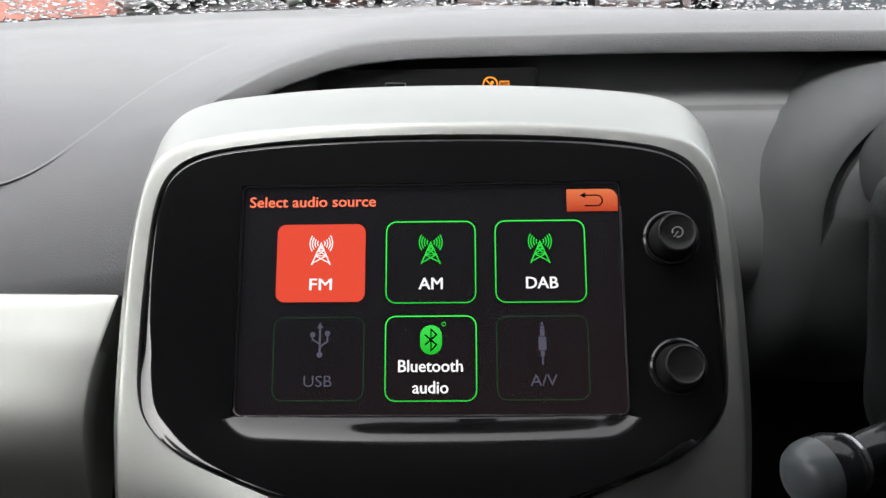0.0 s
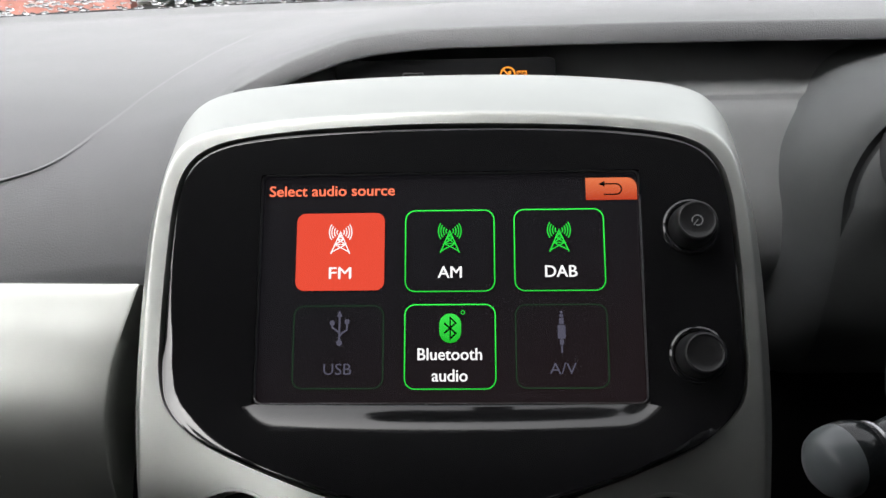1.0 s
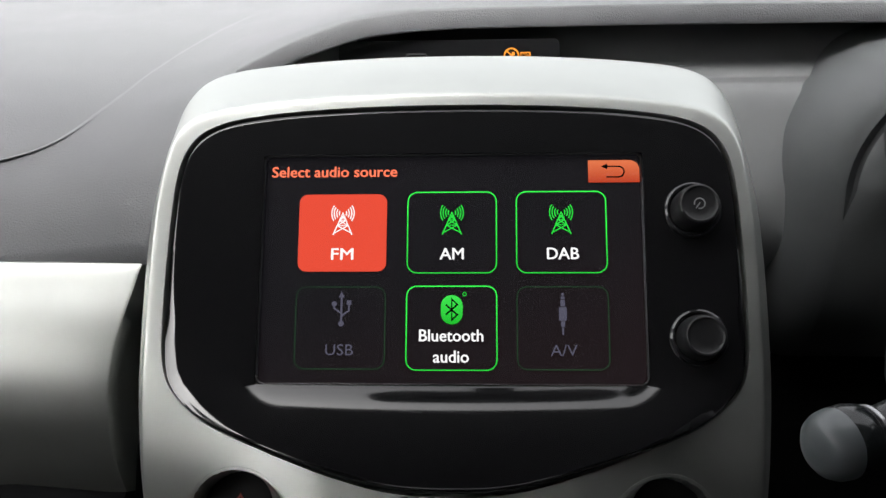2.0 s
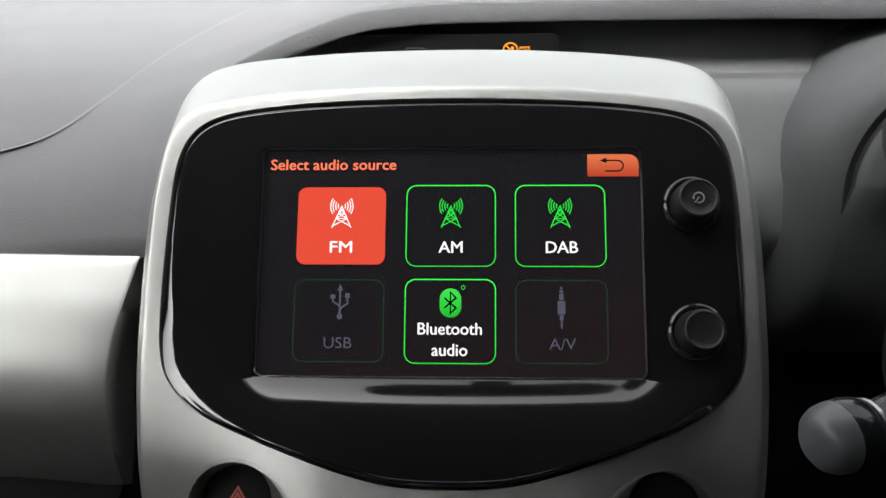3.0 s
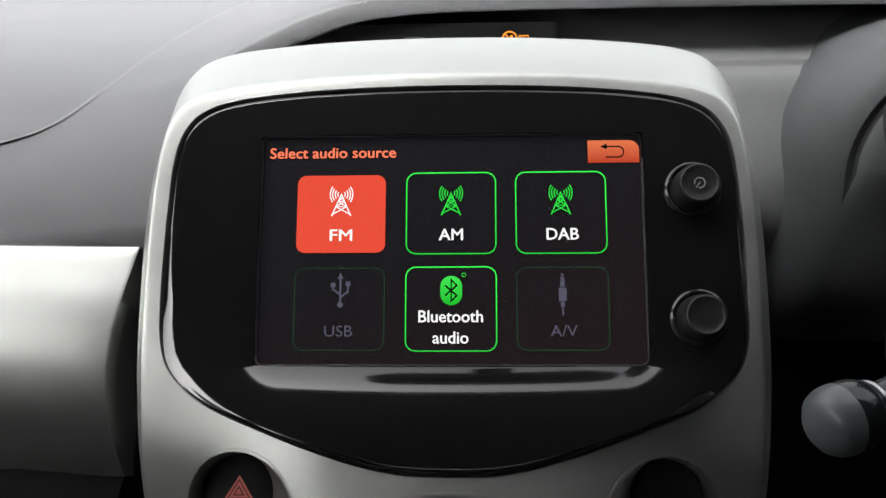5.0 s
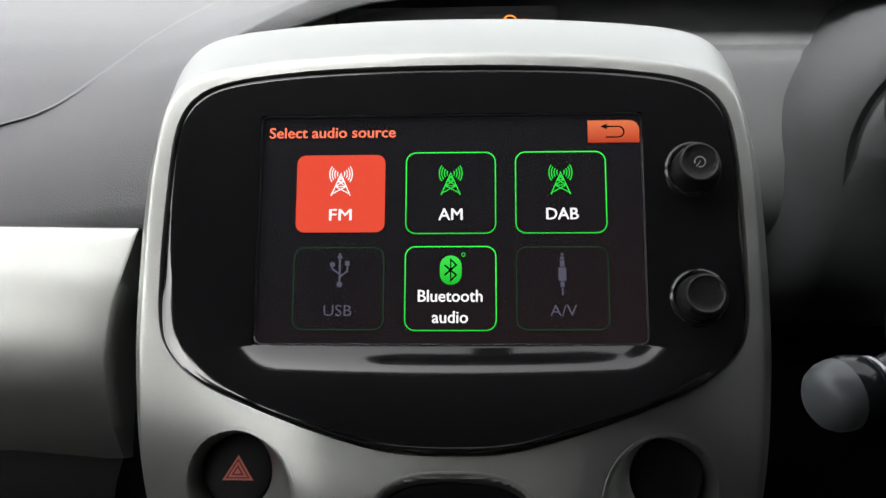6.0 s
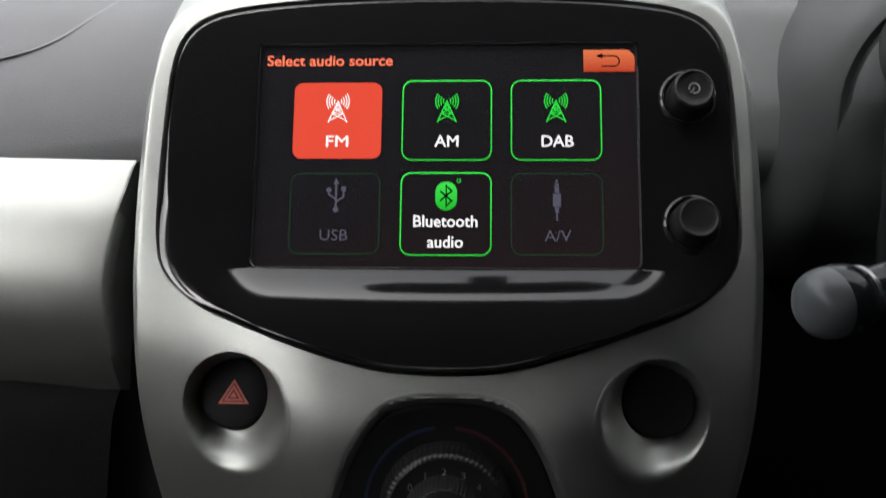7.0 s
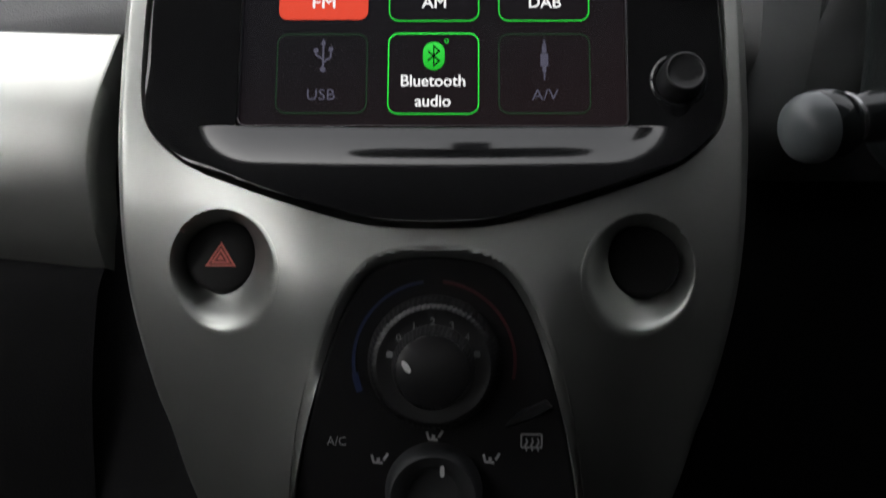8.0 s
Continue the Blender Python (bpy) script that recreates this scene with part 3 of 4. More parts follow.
def tower(cx, base, mat_, parent, name):
    """A lattice mast with radio waves on both sides of its tip."""
    h, w, lw = 0.0090, 0.0077, 0.00050
    m = []
    m.append(stroke("leg", [(cx - w / 2, base), (cx, base + h), (cx + w / 2, base)], lw, Y3))
    for a, b in ((0.08, 0.42), (0.42, 0.66), (0.66, 0.85)):
        xa, xb = w / 2 * (1 - a), w / 2 * (1 - b)
        m.append(stroke("brace", [(cx - xa, base + a * h), (cx + xb, base + b * h)], lw * 0.8, Y3))
        m.append(stroke("brace", [(cx + xa, base + a * h), (cx - xb, base + b * h)], lw * 0.8, Y3))
        m.append(stroke("brace", [(cx - xb, base + b * h), (cx + xb, base + b * h)], lw * 0.6, Y3))
    tip = base + h - 0.0001
    for s in (-1, 1):
        for r in (0.0017, 0.0029, 0.0041, 0.0052):
            k = 0.55 + 0.10 * (r / 0.005)
            m.append(stroke("wave", [(cx + s * r * 0.88 * math.cos(a), tip + r * math.sin(a)) for a in [k * (j / 6 * 2 - 1) for j in range(7)]], 0.00044, Y3))
    part(name, merge(name, m), mat_, parent)


def tile(cx, cz, w, h, state):
    """A menu button: 'on' filled red, 'live' green outline, 'off' dim outline."""
    if state == "on":
        return part("menu_tile", plate("menu_tile", rounded(cx, cz, w, h, 0.0035), 0.0002, Y1), LIT_RED, screen, "selected red menu tile")
    t = part("menu_tile", plate("menu_tile", rounded(cx, cz, w, h, 0.0042), 0.0002, Y1), GLASS, screen)
    part("tile_outline", frame_line("tile_outline", cx, cz, w, h, 0.0042, 0.00045 if state == "live" else 0.0004, Y1, Y2),
         LINE_GREEN if state == "live" else DIM_GREEN, screen, "green outline" if state == "live" else "dim outline")
    return t


C1, C2, C3 = -0.0440, 0.0003, 0.0441
tile(C1, ROW1, TILE_W - 0.0004, TILE_H - 0.0012, "on")
tile(C2, ROW1, TILE_W, TILE_H + 0.0006, "live")
tile(C3, ROW1, TILE_W, TILE_H + 0.0006, "live")
tile(C1, ROW2, TILE_W, TILE_H, "off")
tile(C2, ROW2, TILE_W, TILE_H + 0.0006, "live")
tile(C3, ROW2, TILE_W, TILE_H, "off")
tower(C1, 0.0132, LIT_WHITE, screen, "mast_icon")
tower(C2, 0.0132, LIT_GREEN, screen, "mast_icon")
tower(C3, 0.0132, LIT_GREEN, screen, "mast_icon")
for text, a, b, z, hh, m_ in (("FM", -0.0484, -0.0393, 0.0030, 0.0047, LIT_WHITE), ("AM", -0.0046, 0.0051, 0.0030, 0.0047, LIT_WHITE),
                              ("DAB", 0.0382, 0.0510, 0.0030, 0.0047, LIT_WHITE), ("USB", -0.0497, -0.0384, -0.0353, 0.0044, DIM_GREY),
                              ("A/V", 0.0390, 0.0497, -0.0353, 0.0044, DIM_GREY),
                              ("Bluetooth", -0.0125, 0.0129, -0.0297, 0.0047, LIT_WHITE), ("audio", -0.0069, 0.0072, -0.0380, 0.0047, LIT_WHITE)):
    part("menu_text", lettering(text, a + 0.0001, b - 0.0001, z, hh, Y3, 0.0 if m_ is DIM_GREY else 0.00011), m_, screen)
# wireless symbol: rune on a rounded green badge
part("wireless_badge", plate("wireless_badge", rounded(0.0004, -0.0172, 0.0086, 0.0116, 0.0042), 0.0002, Y2), BADGE_GREEN, screen, "green wireless badge")
bx, bz = 0.0004, -0.0172
part("wireless_rune", stroke("wireless_rune", [(bx - 0.0024, bz + 0.0020), (bx + 0.0022, bz - 0.0020), (bx, bz - 0.0042), (bx, bz + 0.0042),
                                               (bx + 0.0022, bz + 0.0020), (bx - 0.0024, bz - 0.0020)], 0.0007, Y3), DARK_LINE, screen)
part("small_mark", frame_line("small_mark", 0.0054, -0.0110, 0.0017, 0.0017, 0.0008, 0.00028, Y1, Y3), LIT_GREEN, screen)
# usb trident
ux, uz = C1 + 0.0004, -0.0102
usb = [stroke("u", [(ux, uz - 0.002), (ux, uz - 0.0120)], 0.0008, Y3),
       plate("u", [(ux, uz + 0.0004), (ux - 0.0012, uz - 0.0022), (ux + 0.0012, uz - 0.0022)], Y2, Y3),
       plate("u", [(ux + 0.0012 * math.cos(a / 10 * 6.283), uz - 0.0126 + 0.0012 * math.sin(a / 10 * 6.283)) for a in range(10)], Y2, Y3),
       stroke("u", [(ux, uz - 0.0100), (ux + 0.0012, uz - 0.0086), (ux + 0.0030, uz - 0.0075), (ux + 0.0030, uz - 0.0040)], 0.0007, Y3),
       stroke("u", [(ux, uz - 0.0086), (ux - 0.0012, uz - 0.0076), (ux - 0.0029, uz - 0.0065), (ux - 0.0029, uz - 0.0050)], 0.0007, Y3),
       plate("u", rounded(ux + 0.0030, uz - 0.0042, 0.0019, 0.0019, 0.0002, 2), Y2, Y3),
       plate("u", [(ux - 0.0029 + 0.0011 * math.cos(a / 10 * 6.283), uz - 0.0047 + 0.0011 * math.sin(a / 10 * 6.283)) for a in range(10)], Y2, Y3)]
part("plug_icon", merge("plug_icon", usb), DIM_GREY, screen)
# jack plug
jx, jz = C3, -0.0107
jack = [plate("j", rounded(jx, jz - 0.0082, 0.0031, 0.0054, 0.0003, 2), Y2, Y3), plate("j", rounded(jx, jz - 0.0039, 0.0018, 0.0026, 0.0002, 2), Y2, Y3),
        plate("j", rounded(jx, jz - 0.0018, 0.0016, 0.0011, 0.0002, 2), Y2, Y3), plate("j", rounded(jx, jz - 0.0004, 0.0011, 0.0011, 0.0004, 2), Y2, Y3),
        plate("j", rounded(jx, jz - 0.0122, 0.0016, 0.0022, 0.0003, 2), Y2, Y3), plate("j", rounded(jx, jz - 0.0150, 0.0007, 0.0030, 0.0002, 2), Y2, Y3)]
part("jack_icon", merge("jack_icon", jack), DIM_GREY, screen)
# back key with a bent arrow
part("back_key", plate("back_key", rounded(0.0656, 0.0390, 0.0205, 0.0092, 0.0040, 6, ur=0.0040), 0.0002, Y1), KEY_ORANGE, screen, "orange back key")
arc = [(0.0675 + 0.0022 * math.cos(a), 0.0388 + 0.0022 * math.sin(a)) for a in [math.pi / 2 - math.pi * j / 8 for j in range(9)]]
arrow = [stroke("a", [(0.0625, 0.0410)] + arc + [(0.0625, 0.0366)], 0.0006, Y2),
         plate("a", [(0.0604, 0.0410), (0.0630, 0.0422), (0.0630, 0.0398)], Y1, Y2)]
part("back_arrow", merge("back_arrow", arrow), DARK_LINE, screen)
part("sensor_dot", lathe("sensor_dot", [(0.0004, 0.0006), (0.0004, -0.0012), (0.0, -0.0013)], 10), CHROME, unit, "tiny light dot", pose(0.0806, 0, 0.0395))


def radio_knob(cx, cz, name, label):
    part("knob_collar", lathe("knob_collar", [(0.0114, 0.002), (0.0114, -0.0020), (0.0111, -0.0032), (0.0104, -0.0037), (0.0096, -0.0035), (0.0092, -0.0028), (0.0090, 0.0005)], 64), COLLAR, unit,
         "gloss black collar", pose(cx, 0, cz))
    prof = [(0.0088, 0.003), (0.0088, -0.0040), (0.0084, -0.0095), (0.0080, -0.0128), (0.0075, -0.0141), (0.0069, -0.0144), (0.0066, -0.0141), (0.0062, -0.0138), (0.003, -0.0137), (0.0, -0.0137)]
    return part(name, lathe(name, prof, 64), KNOB, unit, label, pose(cx, 0, cz))


k1 = radio_knob(0.0959, 0.0222, "power_knob", "round satin black power and volume knob")
pw = [stroke("p", [(0.0020 * math.cos(a), 0.0020 * math.sin(a)) for a in [math.radians(196 - 302 * j / 18) for j in range(19)]], 0.00045, -0.0141, 0.0005),
      stroke("p", [(0.0002, 0.0003), (-0.0015, -0.0019)], 0.00045, -0.0141, 0.0005)]
part("power_symbol", merge("power_symbol", pw), SYMBOL, k1, "pale power symbol")
radio_knob(0.0960, -0.0285, "tuning_knob", "round satin black tuning knob")

# ---- climate controls ----
CLIMATE = UNIT @ pose(0, PANEL_Y, PANEL_Z, math.degrees(PANEL_TILT))
climate = thing("climate_control_panel", "black climate control panel with round dials below the radio", "climate control", m=CLIMATE)
rings = []
for scale, y in ((1.0, 0.030), (1.0, 0.0012), (0.994, 0.0002), (0.985, -0.0002), (0.960, -0.0001), (0.940, 0.0)):
    rings.append([(pc[0] + (a - pc[0]) * scale, y, pc[1] + (b - pc[1]) * scale) for a, b in pod])
part("control_panel", loft("control_panel", rings, True, False, True, 50), POD_BLACK, climate, "satin black control panel")
DX, DZ = 0.0015, 0.0026
YP = -0.0002


def arc_line(cx, cz, r, a0, a1, w, y, n=28):
    return stroke("arc", [(cx + r * math.cos(math.radians(a0 + (a1 - a0) * j / n)), cz + r * math.sin(math.radians(a0 + (a1 - a0) * j / n))) for j in range(n + 1)], w, y, 0.0004)


part("cold_scale", arc_line(DX, DZ, 0.0308, 198, 98, 0.0012, YP - 0.0003), BLUE_PRINT, climate, "blue cold scale")
part("cold_scale", arc_line(DX, DZ, 0.0305, 202, 188, 0.0026, YP - 0.0004), BLUE_PRINT, climate, "blue cold scale end")
part("hot_scale", arc_line(DX, DZ, 0.0308, 84, -12, 0.0012, YP - 0.0003), RED_PRINT, climate, "red hot scale")
ringp = [(0.0256, 0.001), (0.0254, -0.0012), (0.0250, -0.0020), (0.0245, -0.0030), (0.0232, -0.0085), (0.0224, -0.0098), (0.0212, -0.0104), (0.0200, -0.0100), (0.0150, -0.0098)]
part("temperature_ring", lathe("temperature_ring", ringp, 288, knurl=(3, 5, 72, 0.0004)), DIAL, climate, "ribbed black temperature ring", pose(DX, 0, DZ))
fan = part("fan_knob", lathe("fan_knob", [(0.0156, -0.0090), (0.0154, -0.0112), (0.0148, -0.0120), (0.0138, -0.0200), (0.0130, -0.0214), (0.0112, -0.0220), (0.0, -0.0224)], 224, knurl=(2, 4, 56, 0.00035)),
           DIAL, climate, "ribbed black fan speed knob", pose(DX, 0, DZ))
part("pointer", plate("pointer", [(-0.0093 + 0.0023 * math.cos(a) * 0.75, 0.0018 + 0.0016 * math.sin(a) - 0.0015 * math.cos(a)) for a in [j / 14 * 6.283 for j in range(14)]], -0.0205, -0.0226),
     WHITE_PRINT, fan, "white pointer mark")
for i, text in enumerate(("0", "1", "2", "3", "4")):
    a = math.radians(140 - 24.5 * i)
    x, z = DX + 0.0168 * math.cos(a), DZ + 0.0168 * math.sin(a)
    part("dial_number", lettering(text, x - (0.0003 if text == "1" else 0.0009), x + (0.0003 if text == "1" else 0.0009), z - 0.0014, 0.0027, -0.0103), DIAL_PRINT, climate)
for a in (165, 16):
    x, z = DX + 0.0168 * math.cos(math.radians(a)), DZ + 0.0168 * math.sin(math.radians(a))
    part("dial_mark", plate("dial_mark", rounded(x, z, 0.0024, 0.0024, 0.0006, 3), -0.0096, -0.0103), DIAL_PRINT, climate)
part("slider_tab", plate("slider_tab", [(0.0285, -0.0215), (0.0340, -0.0160), (0.0440, -0.0115), (0.0465, -0.0138), (0.0385, -0.0188)], YP, YP - 0.0030, 0.0008), SATIN, climate, "slanted black tab")
mode = part("airflow_knob", lathe("airflow_knob", [(0.0188, 0.001), (0.0184, -0.0040), (0.0176, -0.0060), (0.0168, -0.0095), (0.0158, -0.0104), (0.0120, -0.0094), (0.0095, -0.0060), (0.0, -0.0050)], 64),
            RUBBER, climate, "round black airflow knob with a dished face", pose(0.0015, 0, -0.0470))
part("pointer", plate("pointer", rounded(0.0034, 0.0103, 0.0016, 0.0040, 0.0007, 4), -0.0086, -0.0106), WHITE_PRINT, mode, "white pointer mark")
part("button_text", lettering("A/C", -0.0396, -0.0322, -0.0297, 0.0034, YP - 0.0003), SYMBOL, climate)
rear = [frame_line("r", 0.0387, -0.0274, 0.0084, 0.0056, 0.0008, 0.0006, YP, YP - 0.0003)]
for k in range(3):
    x = 0.0366 + 0.0022 * k
    rear.append(stroke("r", [(x, -0.0264), (x + 0.0005, -0.0278), (x - 0.0003, -0.0292), (x + 0.0003, -0.0312)], 0.0006, YP - 0.0004, 0.0004))
part("rear_heater_symbol", merge("rear_heater_symbol", rear), SYMBOL, climate, "rear window heater symbol")


def seat_symbol(cx, cz):
    """A seated outline reduced to seat, back and an air arrow."""
    m = [stroke("s", [(cx - 0.0032, cz + 0.0016), (cx - 0.0024, cz - 0.0012), (cx + 0.0010, cz - 0.0015)], 0.0008, YP - 0.0004, 0.0004),
         stroke("s", [(cx + 0.0014, cz - 0.0004), (cx + 0.0030, cz + 0.0020)], 0.0009, YP - 0.0004, 0.0004),
         plate("s", rounded(cx - 0.0006, cz - 0.0002, 0.0013, 0.0013, 0.0004, 3), YP, YP - 0.0004)]
    part("airflow_symbol", merge("airflow_symbol", m), SYMBOL, climate)


seat_symbol(0.0019, -0.0258)
seat_symbol(-0.0192, -0.0349)
seat_symbol(0.0236, -0.0344)

# ---- airbag indicator under the hood ----
ind = thing("indicator_display", "dark indicator strip with a lit amber airbag symbol", "indicator display", m=pose(0, 0.1465, Z0 + 0.0612, -20))
part("display_panel", plate("display_panel", rounded(-0.006, -0.001, 0.118, 0.026, 0.003, 6), 0.055, 0.0, 0.001), GLOSS, ind, "dark glossy display window")
IX, IZ = 0.0275, 0.0031
sym = [stroke("i", [(IX + 0.0037 * math.cos(a), IZ + 0.0037 * math.sin(a)) for a in [j / 24 * 6.2832 for j in range(25)]], 0.0008, -0.0006, 0.0004),
       stroke("i", [(IX - 0.0026, IZ + 0.0026), (IX + 0.0026, IZ - 0.0026)], 0.0007, -0.0006, 0.0004),
       plate("i", rounded(IX + 0.0010, IZ + 0.0009, 0.0016, 0.0018, 0.0006, 3), 0, -0.0005),
       stroke("i", [(IX - 0.0012, IZ - 0.0016), (IX + 0.0006, IZ - 0.0004)], 0.0006, -0.0006, 0.0004)]
part("airbag_symbol", merge("airbag_symbol", sym), AMBER, ind, "lit amber crossed airbag symbol")
part("status_frame", frame_line("status_frame", IX + 0.0074, IZ, 0.0054, 0.0034, 0.0003, 0.0004, 0, -0.0005), AMBER, ind)
part("status_text", lettering("ON", IX + 0.0054, IX + 0.0094, IZ - 0.0010, 0.0021, -0.0004), AMBER, ind)
for x, w in ((-0.0230, 0.0115), (-0.0055, 0.0110)):
    part("unlit_symbol", frame_line("unlit_symbol", x, 0.001, w, 0.0075 if w > 0.0112 else 0.003, 0.0014, 0.0006, 0, -0.0004), FAINT_PRINT, ind)

# ---- instrument cluster cowl ----
cluster = thing("instrument_cluster", "dark grey plastic instrument cowl behind the steering column", "instrument cluster")
CX, CZ, CR = 0.250, Z0, 0.0785


def arch(inset, y, dip=0.0, leg=None):
    """One arch of the cowl, boxy outside and round inside, on two legs. dip sets only the arch back; leg is the legs' own inset."""
    r = CR - inset
    q = CR - (inset if leg is None else leg)
    h = interp((-0.0055, 0.0225, 0.03, 0.07), (0.0730, 0.0590, 0.0505, 0.0085), inset)
    e = 2 / interp((-0.0055, 0.004, 0.0225), (2.15, 2.1, 2.0), inset)
    pts = [(CX + r * math.copysign(abs(math.cos(a)) ** e, math.cos(a)), y + dip, CZ + h * max(0.0, math.sin(a)) ** e) for a in [math.pi * j / 64 for j in range(65)]]
    low = [(CX - q - 0.002 * k / 8, y + 0.022 * (k / 8) ** 1.6 + 0.026 * (k / 8) ** 5, CZ - 0.016 - 0.10 * (k - 1) / 7) for k in range(1, 9)]
    high = [(CX + q + 0.002 * k / 8, y + 0.022 * (k / 8) ** 1.6 + 0.026 * (k / 8) ** 5, CZ - 0.016 - 0.10 * (k - 1) / 7) for k in range(8, 0, -1)]
    return pts + low + high


rings = [arch(i, y) for i, y in ((-0.0055, 0.24), (-0.0055, 0.150), (-0.0042, 0.1385), (-0.0010, 0.1290), (0.0036, 0.1210), (0.0088, 0.1146), (0.0135, 0.1102), (0.0185, 0.1072))] + [arch(0.0225, 0.1062, 0, 0.0235)]
part("cowl", loft("cowl", rings, True, sharp=60), COWL, cluster, "grey grained cowl")
rings = [arch(*r, 0.0235) for r in ((0.0225, 0.1062, 0), (0.0232, 0.1062, 0.0030), (0.0270, 0.1062, 0.0030), (0.0280, 0.1062, 0.0002))]
part("groove", loft("groove", rings, True, sharp=60), GROOVE, cluster, "dark gap round the dial housing")
rings = [arch(0.0280, 0.1062, 0.0002, 0.0235)] + [arch(i, 0.1060, d) for i, d in ((0.0290, -0.0012), (0.0320, -0.0030), (0.040, -0.0068), (0.055, -0.0100), (0.070, -0.0110))]
part("dial_surround", loft("dial_surround", rings, True, False, True, sharp=60), COWL, cluster, "grey dial surround")
# Foot of the cowl, blackened where the wheel and driver would shade it.
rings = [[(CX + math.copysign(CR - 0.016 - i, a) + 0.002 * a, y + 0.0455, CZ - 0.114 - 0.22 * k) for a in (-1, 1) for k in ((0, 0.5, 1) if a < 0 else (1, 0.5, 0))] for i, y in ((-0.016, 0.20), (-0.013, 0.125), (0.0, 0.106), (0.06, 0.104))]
part("shaded_cowl_foot", loft("shaded_cowl_foot", rings, True, False, True, sharp=60), LOWER, cluster, "foot of the cowl, near black to stand for shade")

pod_rings = [[(0.2390 + 0.034 * k * math.cos(a), y, Z0 + 0.027 + 0.034 * k * math.sin(a)) for a in [j / 40 * 2 * math.pi for j in range(40)]]
             for k, y in ((0.90, 0.108), (0.97, 0.085), (1.0, 0.070), (0.97, 0.058), (0.90, 0.050), (0.80, 0.0465))]
part("dial_pod", loft("dial_pod", pod_rings, True, False, True, 50), GROOVE, cluster, "dark rounded dial housing")

# ---- steering column and stalk ----
column = thing("steering_column_shroud", "black plastic steering column shroud", "column shroud")


def shroud_ring(y, g, back):
    """Outline of the shroud; g draws it in, back shifts its near flank towards the driver."""
    pts = [(0.1590 + back, 0.028), (0.1580 + back, 0.043), (0.169 + back, 0.054), (0.23 + back, 0.058), (0.32, 0.052), (0.345, 0.0), (0.335, -0.07), (0.22 + back, -0.075),
           (0.171 + back, -0.050), (0.1630 + back, -0.008)]
    c = Vector((0.25 + back / 2, -0.005))
    out = []
    for p in spline([(a, b, 0) for a, b in pts], 6, True):
        d = Vector((p.x, p.y)) - c
        q = c + d * (1 - g / d.length)
        out.append((q.x, y, Z0 + q.y))
    return out


part("shroud_seam", tube("shroud_seam", [(0.19, -0.0352, Z0 - 0.012), (0.25, -0.0362, Z0 - 0.014), (0.31, -0.0352, Z0 - 0.012)], 0.0012, 6), BLACK, column, "dark seam between shell halves")
part("shroud_shell", loft("shroud_shell", [shroud_ring(*r) for r in ((0.10, 0.02, 0.09), (0.04, 0.004, 0.045), (-0.005, 0.0, 0.012), (-0.020, 0.0, 0.001), (-0.028, 0.002, 0.0),
                                                                     (-0.033, 0.008, 0.0), (-0.035, 0.03, 0.0))], True, False, True, 50), LEATHER, column, "black grained upper shell")

stalk = thing("light_stalk", "shiny black control stalk with a rounded end beside the steering column", "stalk")
axis = Vector((0.90, 0.38, 0.06)).normalized()
turn = axis.to_track_quat("Y", "Z").to_matrix().to_4x4()
SM = Matrix.Translation((0.1130, -0.0935, Z0 - 0.0250)) @ turn
kp = [(0.0, 0.0), (0.0040, 0.0004), (0.0074, 0.0016), (0.0096, 0.0036), (0.0108, 0.0062), (0.0112, 0.0092), (0.0112, 0.0100)]
part("end_knob", lathe("end_knob", kp, 48), mat("stalk_gloss", (0.098, 0.108, 0.112), 0.32, spec=0.55, coat=0.2, grain=0.05, grain_size=900, spots=0.12), stalk, "glossy grey-black rounded end knob", SM)
ARM = mat("stalk_arm_gloss", (0.010, 0.0115, 0.012), 0.22, coat=0.3)
part("knob_band", lathe("knob_band", [(0.0111, 0.0100), (0.0113, 0.0104), (0.0113, 0.0150), (0.0106, 0.0180), (0.0090, 0.0200), (0.0074, 0.0206)], 40), ARM, stalk, "glossy black band", SM)
part("collar", lathe("collar", [(0.0072, 0.0204), (0.0092, 0.0210), (0.0094, 0.0220), (0.0088, 0.0230), (0.0070, 0.0236)], 40), CHROME, stalk, "shiny collar ring", SM)
part("arm", lathe("arm", [(0.0066, 0.0234), (0.0078, 0.0270), (0.0086, 0.034), (0.0086, 0.075), (0.0094, 0.13)], 32), ARM, stalk, "glossy black stalk arm", SM)

# ---- windscreen and cabin ----
TOP_Y, TOP_Z = -0.165, 1.40


def screen_point(x, s):
    """A point of the windscreen: s runs from its foot to the roof."""
    b = pad_back(x) + 0.012
    zb = pad_height(x, pad_back(x)) - 0.004
    return Vector((x * (1 - 0.12 * s), b + (TOP_Y + 0.10 * x * x - b) * s, zb + (TOP_Z - zb) * s + 0.05 * s * (1 - s)))


rings = [[screen_point(-0.70 + 1.40 * j / 24, k / 16) for j in range(25)] for k in range(17)]
glass = part("windscreen", loft("windscreen", rings, False), WINDOW)
tagged(glass, "clear car windscreen covered in raindrops", "windscreen", kind="structure")
glass.visible_shadow = False
seal = part("windscreen_seal", tube("windscreen_seal", [screen_point(-0.70 + 1.40 * j / 40, 0.004) + Vector((0, 0.002, -0.0020)) for j in range(41)], lambda t: 0.0052 - 0.0022 * ss(0.36, 0.52, t), 8), BLACK)
tagged(seal, "black rubber seal at the windscreen foot", "seal", kind="structure")

